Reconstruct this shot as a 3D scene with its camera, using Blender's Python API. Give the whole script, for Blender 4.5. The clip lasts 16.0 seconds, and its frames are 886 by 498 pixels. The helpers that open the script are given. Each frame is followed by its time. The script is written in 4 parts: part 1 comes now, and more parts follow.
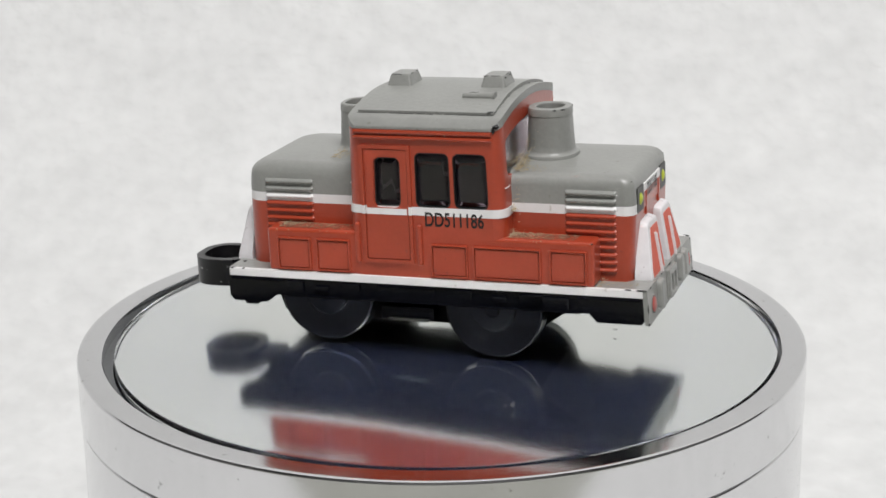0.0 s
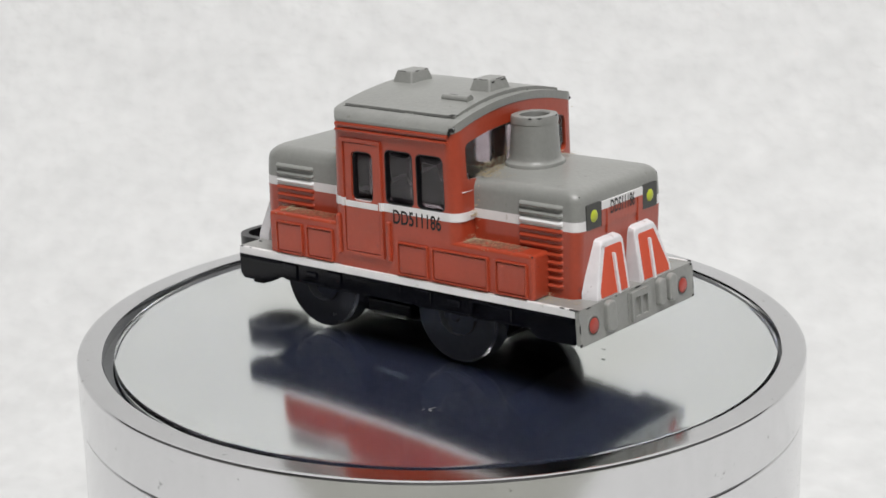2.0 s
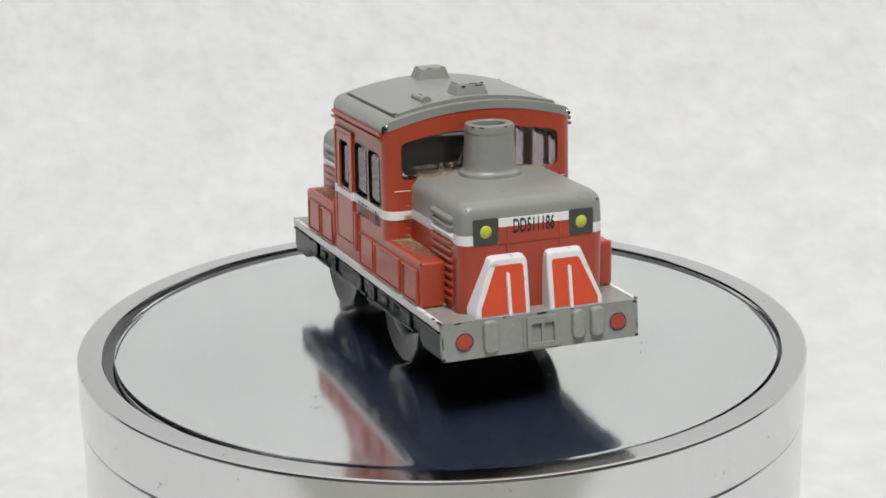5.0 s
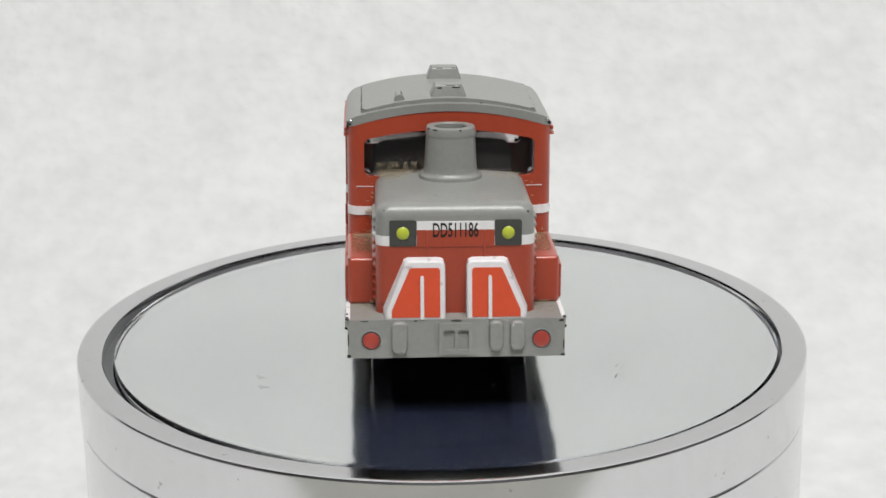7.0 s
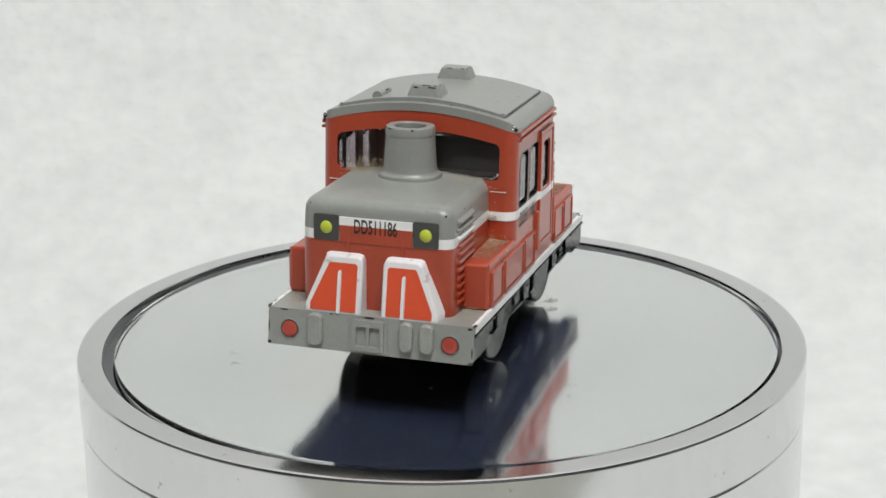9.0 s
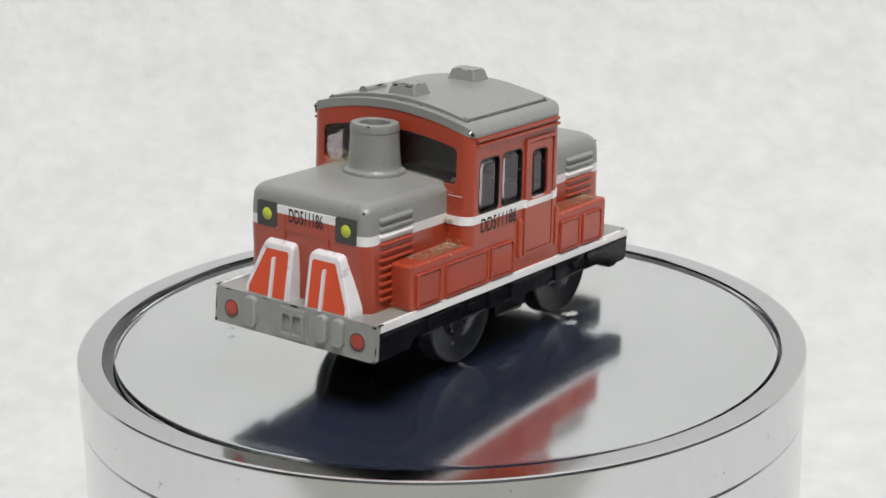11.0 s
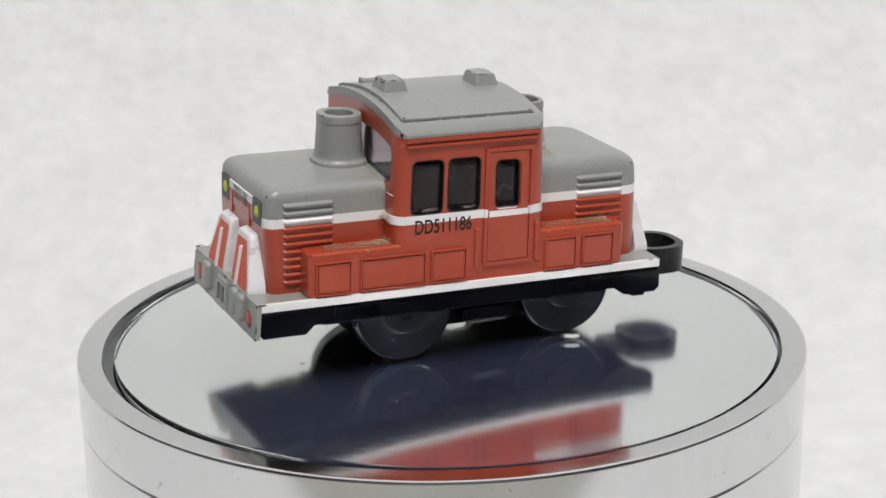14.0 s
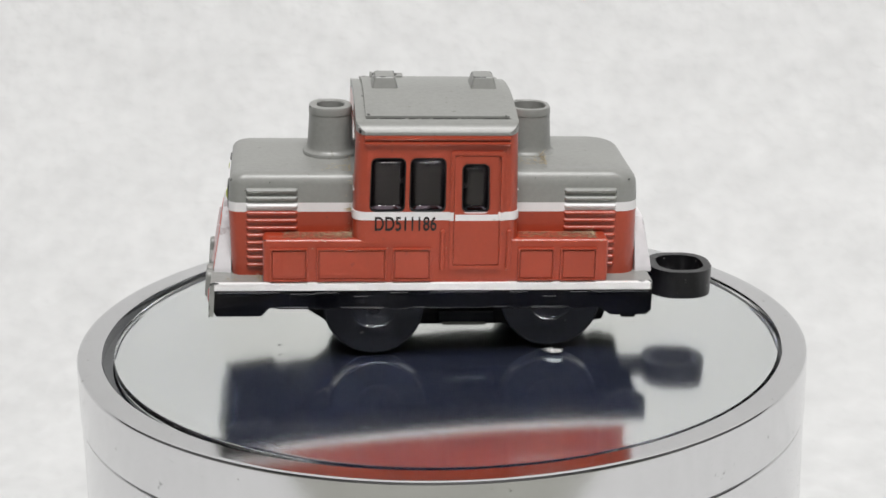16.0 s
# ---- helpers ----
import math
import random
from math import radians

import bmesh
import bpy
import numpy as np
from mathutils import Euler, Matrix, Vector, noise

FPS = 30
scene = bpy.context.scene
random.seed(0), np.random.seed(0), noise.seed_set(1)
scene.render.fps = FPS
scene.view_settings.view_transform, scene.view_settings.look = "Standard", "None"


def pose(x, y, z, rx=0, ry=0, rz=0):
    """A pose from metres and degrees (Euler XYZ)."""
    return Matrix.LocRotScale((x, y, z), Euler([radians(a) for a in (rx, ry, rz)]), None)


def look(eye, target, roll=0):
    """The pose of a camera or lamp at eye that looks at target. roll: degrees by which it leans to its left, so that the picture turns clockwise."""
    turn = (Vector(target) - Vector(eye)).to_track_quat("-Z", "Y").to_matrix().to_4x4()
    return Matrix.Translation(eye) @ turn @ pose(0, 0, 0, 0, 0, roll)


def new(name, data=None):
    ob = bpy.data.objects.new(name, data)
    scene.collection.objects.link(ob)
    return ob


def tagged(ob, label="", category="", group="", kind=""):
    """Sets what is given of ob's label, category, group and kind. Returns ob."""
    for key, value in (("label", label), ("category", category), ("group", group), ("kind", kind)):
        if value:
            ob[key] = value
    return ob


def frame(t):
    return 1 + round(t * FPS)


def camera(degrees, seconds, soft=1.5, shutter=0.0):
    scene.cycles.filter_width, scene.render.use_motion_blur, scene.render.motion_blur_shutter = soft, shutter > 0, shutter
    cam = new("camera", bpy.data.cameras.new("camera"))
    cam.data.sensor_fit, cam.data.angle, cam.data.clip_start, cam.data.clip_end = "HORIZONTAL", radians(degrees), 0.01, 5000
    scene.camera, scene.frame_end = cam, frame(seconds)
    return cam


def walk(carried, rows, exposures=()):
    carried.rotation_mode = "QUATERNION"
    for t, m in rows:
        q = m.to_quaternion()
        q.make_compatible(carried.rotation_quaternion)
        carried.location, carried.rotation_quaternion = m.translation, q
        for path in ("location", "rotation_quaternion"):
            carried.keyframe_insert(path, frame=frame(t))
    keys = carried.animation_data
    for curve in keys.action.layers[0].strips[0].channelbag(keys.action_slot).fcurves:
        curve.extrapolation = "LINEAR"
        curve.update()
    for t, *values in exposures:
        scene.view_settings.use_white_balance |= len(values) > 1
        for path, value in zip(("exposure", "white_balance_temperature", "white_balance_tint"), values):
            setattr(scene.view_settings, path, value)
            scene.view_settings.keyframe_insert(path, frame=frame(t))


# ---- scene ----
cam = camera(26.761, 16.0, soft=1.6)
EYE, AIM, LEAN = (0.0, -0.29582, 0.10610), (-0.00070, -0.00955, 0.01639), -0.912
walk(cam, [(0.0, look(EYE, AIM, LEAN)), (16.0, look(EYE, AIM, LEAN))], exposures=[(0.0, 0.0, 6500, 10), (7.0, 0.0, 6500, 9), (8.0, 0.0, 6500, 7), (9.2, -0.03, 6500, 6), (11.3, 0.0, 6500, 10), (16.0, 0.0, 6500, 10)])

# Turn of the table in degrees: an even 9.78 degrees a second
TURN = [(0.5 * k, -92.48 - 9.78 * (0.5 * k - 7.5)) for k in range(33)]

# ---- light ----
world = bpy.data.worlds.new("room_air")
scene.world = world
world.use_nodes = True
world.node_tree.nodes["Background"].inputs[0].default_value = (0.9, 0.95, 1.0, 1)
world.node_tree.nodes["Background"].inputs[1].default_value = 0.25


def panel_lamp(x, y, z, aim, sx, sy, watts, colour):
    data = bpy.data.lights.new("unseen_key_panel", "AREA")
    data.shape, data.size, data.size_y, data.energy, data.color = "RECTANGLE", sx, sy, watts, colour
    ob = new("unseen_key_panel", data)
    ob.matrix_world = look((x, y, z), aim)
    return ob


# soft key lamp added out of view, above and before the loco
panel_lamp(0.12, -0.64, 1.44, (0.05, 0.05, 0.1), 0.8, 0.6, 29, (1.0, 0.985, 0.98))


# ---- materials ----
def material(name, colour, rough=0.5, metal=0.0, spread=0.12, fine=900.0, coarse=120.0, bump=0.06, depth=0.0002,
             coat=0.0, transmission=0.0, rough_spread=0.08, second=None, amount=0.0, detail=5.0, blend=0.4, spec=0.5, coat_rough=0.15):
    m = bpy.data.materials.new(name)
    m.use_nodes = True
    nt = m.node_tree
    p = nt.nodes["Principled BSDF"]
    co = nt.nodes.new("ShaderNodeTexCoord")
    n1 = nt.nodes.new("ShaderNodeTexNoise")
    n1.inputs["Scale"].default_value, n1.inputs["Detail"].default_value = coarse, detail
    n2 = nt.nodes.new("ShaderNodeTexNoise")
    n2.inputs["Scale"].default_value, n2.inputs["Detail"].default_value = fine, min(3.0, detail)
    mix = nt.nodes.new("ShaderNodeMix")
    mix.data_type = "FLOAT"
    mix.inputs[0].default_value = blend
    for n in (n1, n2):
        nt.links.new(co.outputs["Object"], n.inputs["Vector"])
    nt.links.new(n1.outputs["Fac"], mix.inputs[2])
    nt.links.new(n2.outputs["Fac"], mix.inputs[3])
    ramp = nt.nodes.new("ShaderNodeValToRGB")
    ramp.color_ramp.elements[0].position, ramp.color_ramp.elements[1].position = 0.3, 0.7
    ramp.color_ramp.elements[0].color = (*[c * (1 - spread) for c in colour], 1)
    ramp.color_ramp.elements[1].color = (*[min(1, c * (1 + spread)) for c in colour], 1)
    nt.links.new(mix.outputs[0], ramp.inputs[0])
    out = ramp.outputs[0]
    if second:
        # worn or dirty patches with an outline of their own
        n3 = nt.nodes.new("ShaderNodeTexNoise")
        n3.inputs["Scale"].default_value, n3.inputs["Detail"].default_value = fine * 0.6, 6.0
        nt.links.new(co.outputs["Object"], n3.inputs["Vector"])
        r3 = nt.nodes.new("ShaderNodeValToRGB")
        r3.color_ramp.elements[0].position, r3.color_ramp.elements[1].position = 0.74 - amount, 0.78 - amount
        nt.links.new(n3.outputs["Fac"], r3.inputs[0])
        mc = nt.nodes.new("ShaderNodeMix")
        mc.data_type = "RGBA"
        nt.links.new(r3.outputs[0], mc.inputs[0])
        nt.links.new(out, mc.inputs[6])
        mc.inputs[7].default_value = (*second, 1)
        out = mc.outputs[2]
    nt.links.new(out, p.inputs["Base Color"])
    rr = nt.nodes.new("ShaderNodeMapRange")
    rr.inputs[3].default_value, rr.inputs[4].default_value = max(0.02, rough - rough_spread), rough + rough_spread
    nt.links.new(n1.outputs["Fac"], rr.inputs[0])
    nt.links.new(rr.outputs[0], p.inputs["Roughness"])
    p.inputs["Metallic"].default_value = metal
    p.inputs["Specular IOR Level"].default_value = spec
    p.inputs["Coat Weight"].default_value = coat
    p.inputs["Coat Roughness"].default_value = coat_rough
    p.inputs["Transmission Weight"].default_value = transmission
    if bump:
        b = nt.nodes.new("ShaderNodeBump")
        b.inputs["Strength"].default_value, b.inputs["Distance"].default_value = bump, depth
        nt.links.new(n2.outputs["Fac"], b.inputs["Height"])
        nt.links.new(b.outputs[0], p.inputs["Normal"])
    return m


RED = material("red_enamel", (0.375, 0.050, 0.020), 0.34, spread=0.09, fine=1300.0, bump=0.14, coat=0.45, coat_rough=0.12, second=(0.29, 0.045, 0.024), amount=0.06)
ORANGE = material("bright_red_paint", (0.60, 0.075, 0.028), 0.45, spread=0.06, bump=0.05)
GREY = material("grey_enamel", (0.258, 0.262, 0.247), 0.40, spread=0.10, fine=1300.0, bump=0.22, coat=0.18, coat_rough=0.2, second=(0.205, 0.205, 0.185), amount=0.06)
WHITE = material("white_paint", (0.78, 0.77, 0.77), 0.38, spread=0.05, bump=0.05, second=(0.55, 0.53, 0.50), amount=0.05)
RIM_WHITE = material("worn_white_rim", (0.70, 0.685, 0.70), 0.42, spread=0.10, fine=700, bump=0.2, second=(0.52, 0.48, 0.49), amount=0.09)
BLACK = material("black_plastic", (0.0022, 0.0025, 0.0045), 0.13, spread=0.3, bump=0.08, spec=0.26)
MATT = material("dull_black_plastic", (0.0025, 0.0025, 0.003), 0.75, spread=0.3, bump=0.1, spec=0.06)
# near-black of the chips, also of the shade drawn along the roof seam
CHIP_SEAM = material("chip_and_seam_dark", (0.006, 0.006, 0.006), 0.35, spread=0.2, bump=0.1)
FRAME = material("worn_black_rim", (0.007, 0.007, 0.008), 0.3, spread=0.2, bump=0.1, fine=1600, second=(0.36, 0.36, 0.35), amount=0.07)
WHEEL = material("grey_black_plastic", (0.013, 0.0145, 0.021), 0.2, spread=0.2, bump=0.08, second=(0.07, 0.07, 0.075), amount=0.01, spec=0.4)
SMOKE = material("smoked_clear_plastic", (0.86, 0.83, 0.83), 0.05, spread=0.1, bump=0.03, transmission=1.0, rough_spread=0.03)
# side panes: the dimness behind them is put into a darker tint
SIDE_TINT = material("darkened_side_plastic", (0.5, 0.44, 0.48), 0.06, spread=0.15, bump=0.04, transmission=1.0, rough_spread=0.03)
# near-black filler for the cab's inside and the stack bores
DARK = material("near_black_filler", (0.012, 0.011, 0.013), 0.5, spread=0.2)
YELLOW = material("yellow_lamp_paint", (0.47, 0.53, 0.045), 0.4, spread=0.08, bump=0.04)
LENS = material("red_lamp_paint", (0.37, 0.055, 0.04), 0.28, spread=0.08, bump=0.04)
HOUSING = material("dark_grey_detail", (0.055, 0.055, 0.052), 0.5, spread=0.15)
INK = material("black_ink", (0.012, 0.012, 0.012), 0.5, spread=0.2, bump=0.0)
GRIME = material("brown_dust", (0.21, 0.115, 0.07), 0.9, spread=0.35, fine=1500, coarse=500)
STRAW = material("dry_dust_fibre", (0.46, 0.38, 0.25), 0.8, spread=0.35, fine=1500, coarse=500)
MIRROR = material("polished_disc", (0.83, 0.845, 0.815), 0.12, metal=1.0, spread=0.015, coarse=60, bump=0.0, rough_spread=0.02, second=(0.76, 0.77, 0.75), amount=0.02)
# bluish diffuse veil, mixed in as painted haze over the disc's reflection
film = MIRROR.node_tree
mirror_out = film.nodes["Material Output"]
haze_diffuse = film.nodes.new("ShaderNodeBsdfDiffuse")
haze_diffuse.inputs[0].default_value = (0.22, 0.30, 0.75, 1)
haze_mix = film.nodes.new("ShaderNodeMixShader")
haze_mix.inputs[0].default_value = 0.018
film.links.new(film.nodes["Principled BSDF"].outputs[0], haze_mix.inputs[1])
film.links.new(haze_diffuse.outputs[0], haze_mix.inputs[2])
film.links.new(haze_mix.outputs[0], mirror_out.inputs[0])
CLEAR = material("clear_lacquer", (0.99, 0.995, 0.995), 0.05, spread=0.0, bump=0.0, transmission=1.0, rough_spread=0.01)
CLEAR.node_tree.nodes["Principled BSDF"].inputs["IOR"].default_value = 1.1
STEEL = material("chromed_ring", (0.70, 0.70, 0.71), 0.12, metal=1.0, spread=0.03, coarse=90, bump=0.02, rough_spread=0.03,
                 second=(0.42, 0.42, 0.42), amount=0.05)
BODY = material("chromed_housing", (0.72, 0.72, 0.73), 0.16, metal=1.0, spread=0.04, coarse=40, bump=0.015, rough_spread=0.04)
# dark base colour carries the shade of the gap round the disc
WELL = material("dark_gap_step", (0.20, 0.205, 0.21), 0.45, metal=1.0, spread=0.15, coarse=120, rough_spread=0.1)
GAP = material("dark_groove", (0.45, 0.45, 0.45), 0.3, metal=1.0)
SMUDGE = material("pale_crumbs", (0.62, 0.62, 0.60), 0.7, spread=0.3)
FINE = material("fine_pale_dust", (0.34, 0.34, 0.34), 0.7, spread=0.3)
SCUFF = material("dull_scuffs", (0.20, 0.20, 0.20), 0.6, spread=0.4)
SHEET = material("white_pulp_sheet", (0.665, 0.67, 0.665), 0.9, spread=0.07, fine=170.0, coarse=70.0, bump=0.35, depth=0.003, spec=0.2, detail=1.5, blend=0.5)
TABLE = material("olive_table_top", (0.36, 0.365, 0.325), 0.55, spread=0.1, fine=300, coarse=20, bump=0.1)
PLASTER = material("grey_plaster", (0.24, 0.24, 0.235), 0.9, spread=0.06, fine=40, coarse=2.0, bump=0.2, depth=0.002)

MM = 0.001


# ---- mesh helpers (all sizes below in millimetres) ----
def weigh_normals(me, limit):
    """Normals weighted by area, so that flat faces stay flat beside rounded edges."""
    faces = [(p.normal.copy(), p.area) for p in me.polygons]
    by_edge = {}
    for p in me.polygons:
        for key in p.edge_keys:
            by_edge.setdefault(key, []).append(p.index)
    around = {}
    for p in me.polygons:
        for li in p.loop_indices:
            around.setdefault(me.loops[li].vertex_index, []).append((p.index, li))
    links = {}
    for (a, b), ps in by_edge.items():
        if len(ps) == 2 and faces[ps[0]][0].angle(faces[ps[1]][0], 0.0) < limit:
            links.setdefault(a, []).append(ps)
            links.setdefault(b, []).append(ps)
    out = [None] * len(me.loops)
    for v, corners in around.items():
        root = {f: f for f, _ in corners}

        def find(f):
            while root[f] != f:
                f = root[f]
            return f
        for f, g in links.get(v, ()):
            root[find(f)] = find(g)
        total = {}
        for f, _ in corners:
            r = find(f)
            total[r] = total.get(r, Vector((0, 0, 0))) + faces[f][0] * faces[f][1]
        for f, li in corners:
            n = total[find(f)]
            out[li] = n.normalized() if n.length > 1e-14 else faces[f][0]
    me.normals_split_custom_set(out)


def part(name, bm, mat, parent=None, label="", angle=35, kind=""):
    """Link a bmesh drawn in millimetres as one mesh object under a thing or a part."""
    bmesh.ops.recalc_face_normals(bm, faces=bm.faces)
    bmesh.ops.scale(bm, vec=(MM, MM, MM), verts=bm.verts)
    me = bpy.data.meshes.new(name)
    bm.to_mesh(me)
    bm.free()
    for m in (mat if isinstance(mat, (list, tuple)) else [mat]):
        me.materials.append(m)
    me.polygons.foreach_set("use_smooth", [True] * len(me.polygons))
    me.set_sharp_from_angle(angle=radians(angle))
    if kind != "stuff":
        weigh_normals(me, radians(angle))
    ob = new(name, me)
    if parent:
        ob.parent = parent
    return tagged(ob, label, kind=kind)


def box(bm, x0, x1, y0, y1, z0, z1, r=0.0, seg=2):
    m = Matrix.Translation(((x0 + x1) / 2, (y0 + y1) / 2, (z0 + z1) / 2)) @ Matrix.Diagonal((x1 - x0, y1 - y0, z1 - z0, 1))
    made = bmesh.ops.create_cube(bm, size=1, matrix=m)["verts"]
    if r:
        edges = list({e for v in made for e in v.link_edges})
        bmesh.ops.bevel(bm, geom=edges, offset=r, segments=seg, affect="EDGES", profile=0.5)
    return bm


def rounded(u0, u1, v0, v1, r, n=5):
    """A rounded rectangle, counter-clockwise."""
    pts = []
    for cu, cv, a0 in ((u1 - r, v0 + r, -90), (u1 - r, v1 - r, 0), (u0 + r, v1 - r, 90), (u0 + r, v0 + r, 180)):
        for k in range(n + 1):
            a = radians(a0 + 90 * k / n)
            pts.append((cu + r * math.cos(a), cv + r * math.sin(a)))
    return pts


def plate(bm, outer, holes, place, w0, w1):
    """A plate with holes: outlines in u, v; place(u, v, w) gives the point; it runs from w0 to w1."""
    sides = []
    for w in (w0, w1):
        edges, loops = [], []
        for loop in [outer] + list(holes):
            vs = [bm.verts.new(place(u, v, w)) for u, v in loop]
            loops.append(vs)
            edges += [bm.edges.new((vs[k], vs[(k + 1) % len(vs)])) for k in range(len(vs))]
        if holes:
            bmesh.ops.triangle_fill(bm, use_beauty=True, use_dissolve=False, edges=edges)
        else:
            bm.faces.new(loops[0])
        sides.append(loops)
    for a, b in zip(*sides):
        for k in range(len(a)):
            j = (k + 1) % len(a)
            bm.faces.new((a[k], a[j], b[j], b[k]))
    return bm


def lathe(bm, profile, n, axis="z", centre=(0, 0, 0), sx=1.0, sy=1.0, power=2.0, close=False):
    """Turn a profile of (radius, height) about an axis; power above 2 squares the outline."""
    rings = []
    for r, h in profile:
        ring = []
        for k in range(n):
            a = 2 * math.pi * k / n
            c, s = math.cos(a), math.sin(a)
            f = (abs(c) ** power + abs(s) ** power) ** (-1 / power)
            u, v = r * f * c * sx, r * f * s * sy
            p = (u, v, h) if axis == "z" else (u, h, v)
            ring.append(bm.verts.new((p[0] + centre[0], p[1] + centre[1], p[2] + centre[2])))
        rings.append(ring)
    pairs = list(zip(rings, rings[1:])) + ([(rings[-1], rings[0])] if close else [])
    for a, b in pairs:
        for k in range(n):
            j = (k + 1) % n
            bm.faces.new((a[k], a[j], b[j], b[k]))
    if not close:
        bm.faces.new(rings[0])
        bm.faces.new(rings[-1])
    return bm


def lettering(words, width, height, place, parent, name="number"):
    """Printed words as a thin raised mesh; place(u, v, w): u along the line, v up, w outwards."""
    cu = bpy.data.curves.new(name, "FONT")
    cu.body, cu.align_x, cu.align_y, cu.extrude, cu.offset = words, "CENTER", "CENTER", 0.0, 0.016
    tmp = bpy.data.objects.new(name, cu)
    scene.collection.objects.link(tmp)
    me = bpy.data.meshes.new_from_object(tmp.evaluated_get(bpy.context.evaluated_depsgraph_get()))
    bpy.data.objects.remove(tmp)
    xs = [v.co.x for v in me.vertices]
    ys = [v.co.y for v in me.vertices]
    kx, ky = width / (max(xs) - min(xs)), height / (max(ys) - min(ys))
    mx, my = (max(xs) + min(xs)) / 2, (max(ys) + min(ys)) / 2
    bm = bmesh.new()
    bm.from_mesh(me)
    bpy.data.meshes.remove(me)
    for v in bm.verts:
        v.co = place((v.co.x - mx) * kx, (v.co.y - my) * ky, 0.0)
    return part(name, bm, INK, parent, "black printed number")


def empty(name, label, category, group=""):
    return tagged(new(name), label, category, group)


# ---- the room and the white sheet ----
FLOOR = -72.0


def build_room():
    # white sheet lying on the table and rising close behind the turntable
    bm = bmesh.new()
    prof = [(-165, FLOOR), (-120, FLOOR), (-60, FLOOR), (0, FLOOR), (70, FLOOR)]
    for k in range(1, 13):
        a = radians(80 * k / 12)
        prof.append((70 + 240 * math.sin(a), FLOOR + 240 * (1 - math.cos(a))))
    prof.append((480, 1150))
    xs = [-900 + 1800 * k / 24 for k in range(25)]
    rows = [[bm.verts.new((x, y, z)) for x in xs] for y, z in prof]
    for a, b in zip(rows, rows[1:]):
        for k in range(24):
            bm.faces.new((a[k], a[k + 1], b[k + 1], b[k]))
    tagged(part("backdrop", bm, SHEET), "white rough pulp sheet under and behind the turntable", "backdrop", kind="structure")
    # table added out of view; its olive gives the housing a reflected patch
    bm = box(bmesh.new(), -900, 900, -700, 640, FLOOR - 34, FLOOR - 2, 4, 2)
    table = tagged(part("table", bm, TABLE), "unseen table top below the white sheet, olive grey for the housing's reflection", "table")
    for x in (-840, 840):
        for y in (-640, 580):
            part("leg", box(bmesh.new(), x - 25, x + 25, y - 25, y + 25, -800, FLOOR - 34, 3, 1), TABLE, table)
    for name, b in (("wall_north", (-1700, 1700, 1250, 1300, -800, 1700)), ("wall_south", (-1700, 1700, -1550, -1500, -800, 1700)),
                    ("wall_west", (-1750, -1700, -1500, 1250, -800, 1700)), ("wall_east", (1700, 1750, -1500, 1250, -800, 1700)),
                    ("floor", (-1700, 1700, -1500, 1250, -850, -800)), ("ceiling", (-1700, 1700, -1500, 1250, 1700, 1750))):
        tagged(part(name, box(bmesh.new(), *b), PLASTER), "dull grey plastered " + name.split("_")[0], name.split("_")[0], kind="structure")


build_room()


# ---- the turntable ----
DISC = Vector((-0.5, 0.35, 0.0))
RING = Vector((-1.2, 0.6, -1.5))
SHEET_T = 1.3


def dome(r):
    """The disc is slightly domed."""
    return 0.2 - r * r / 1760.0


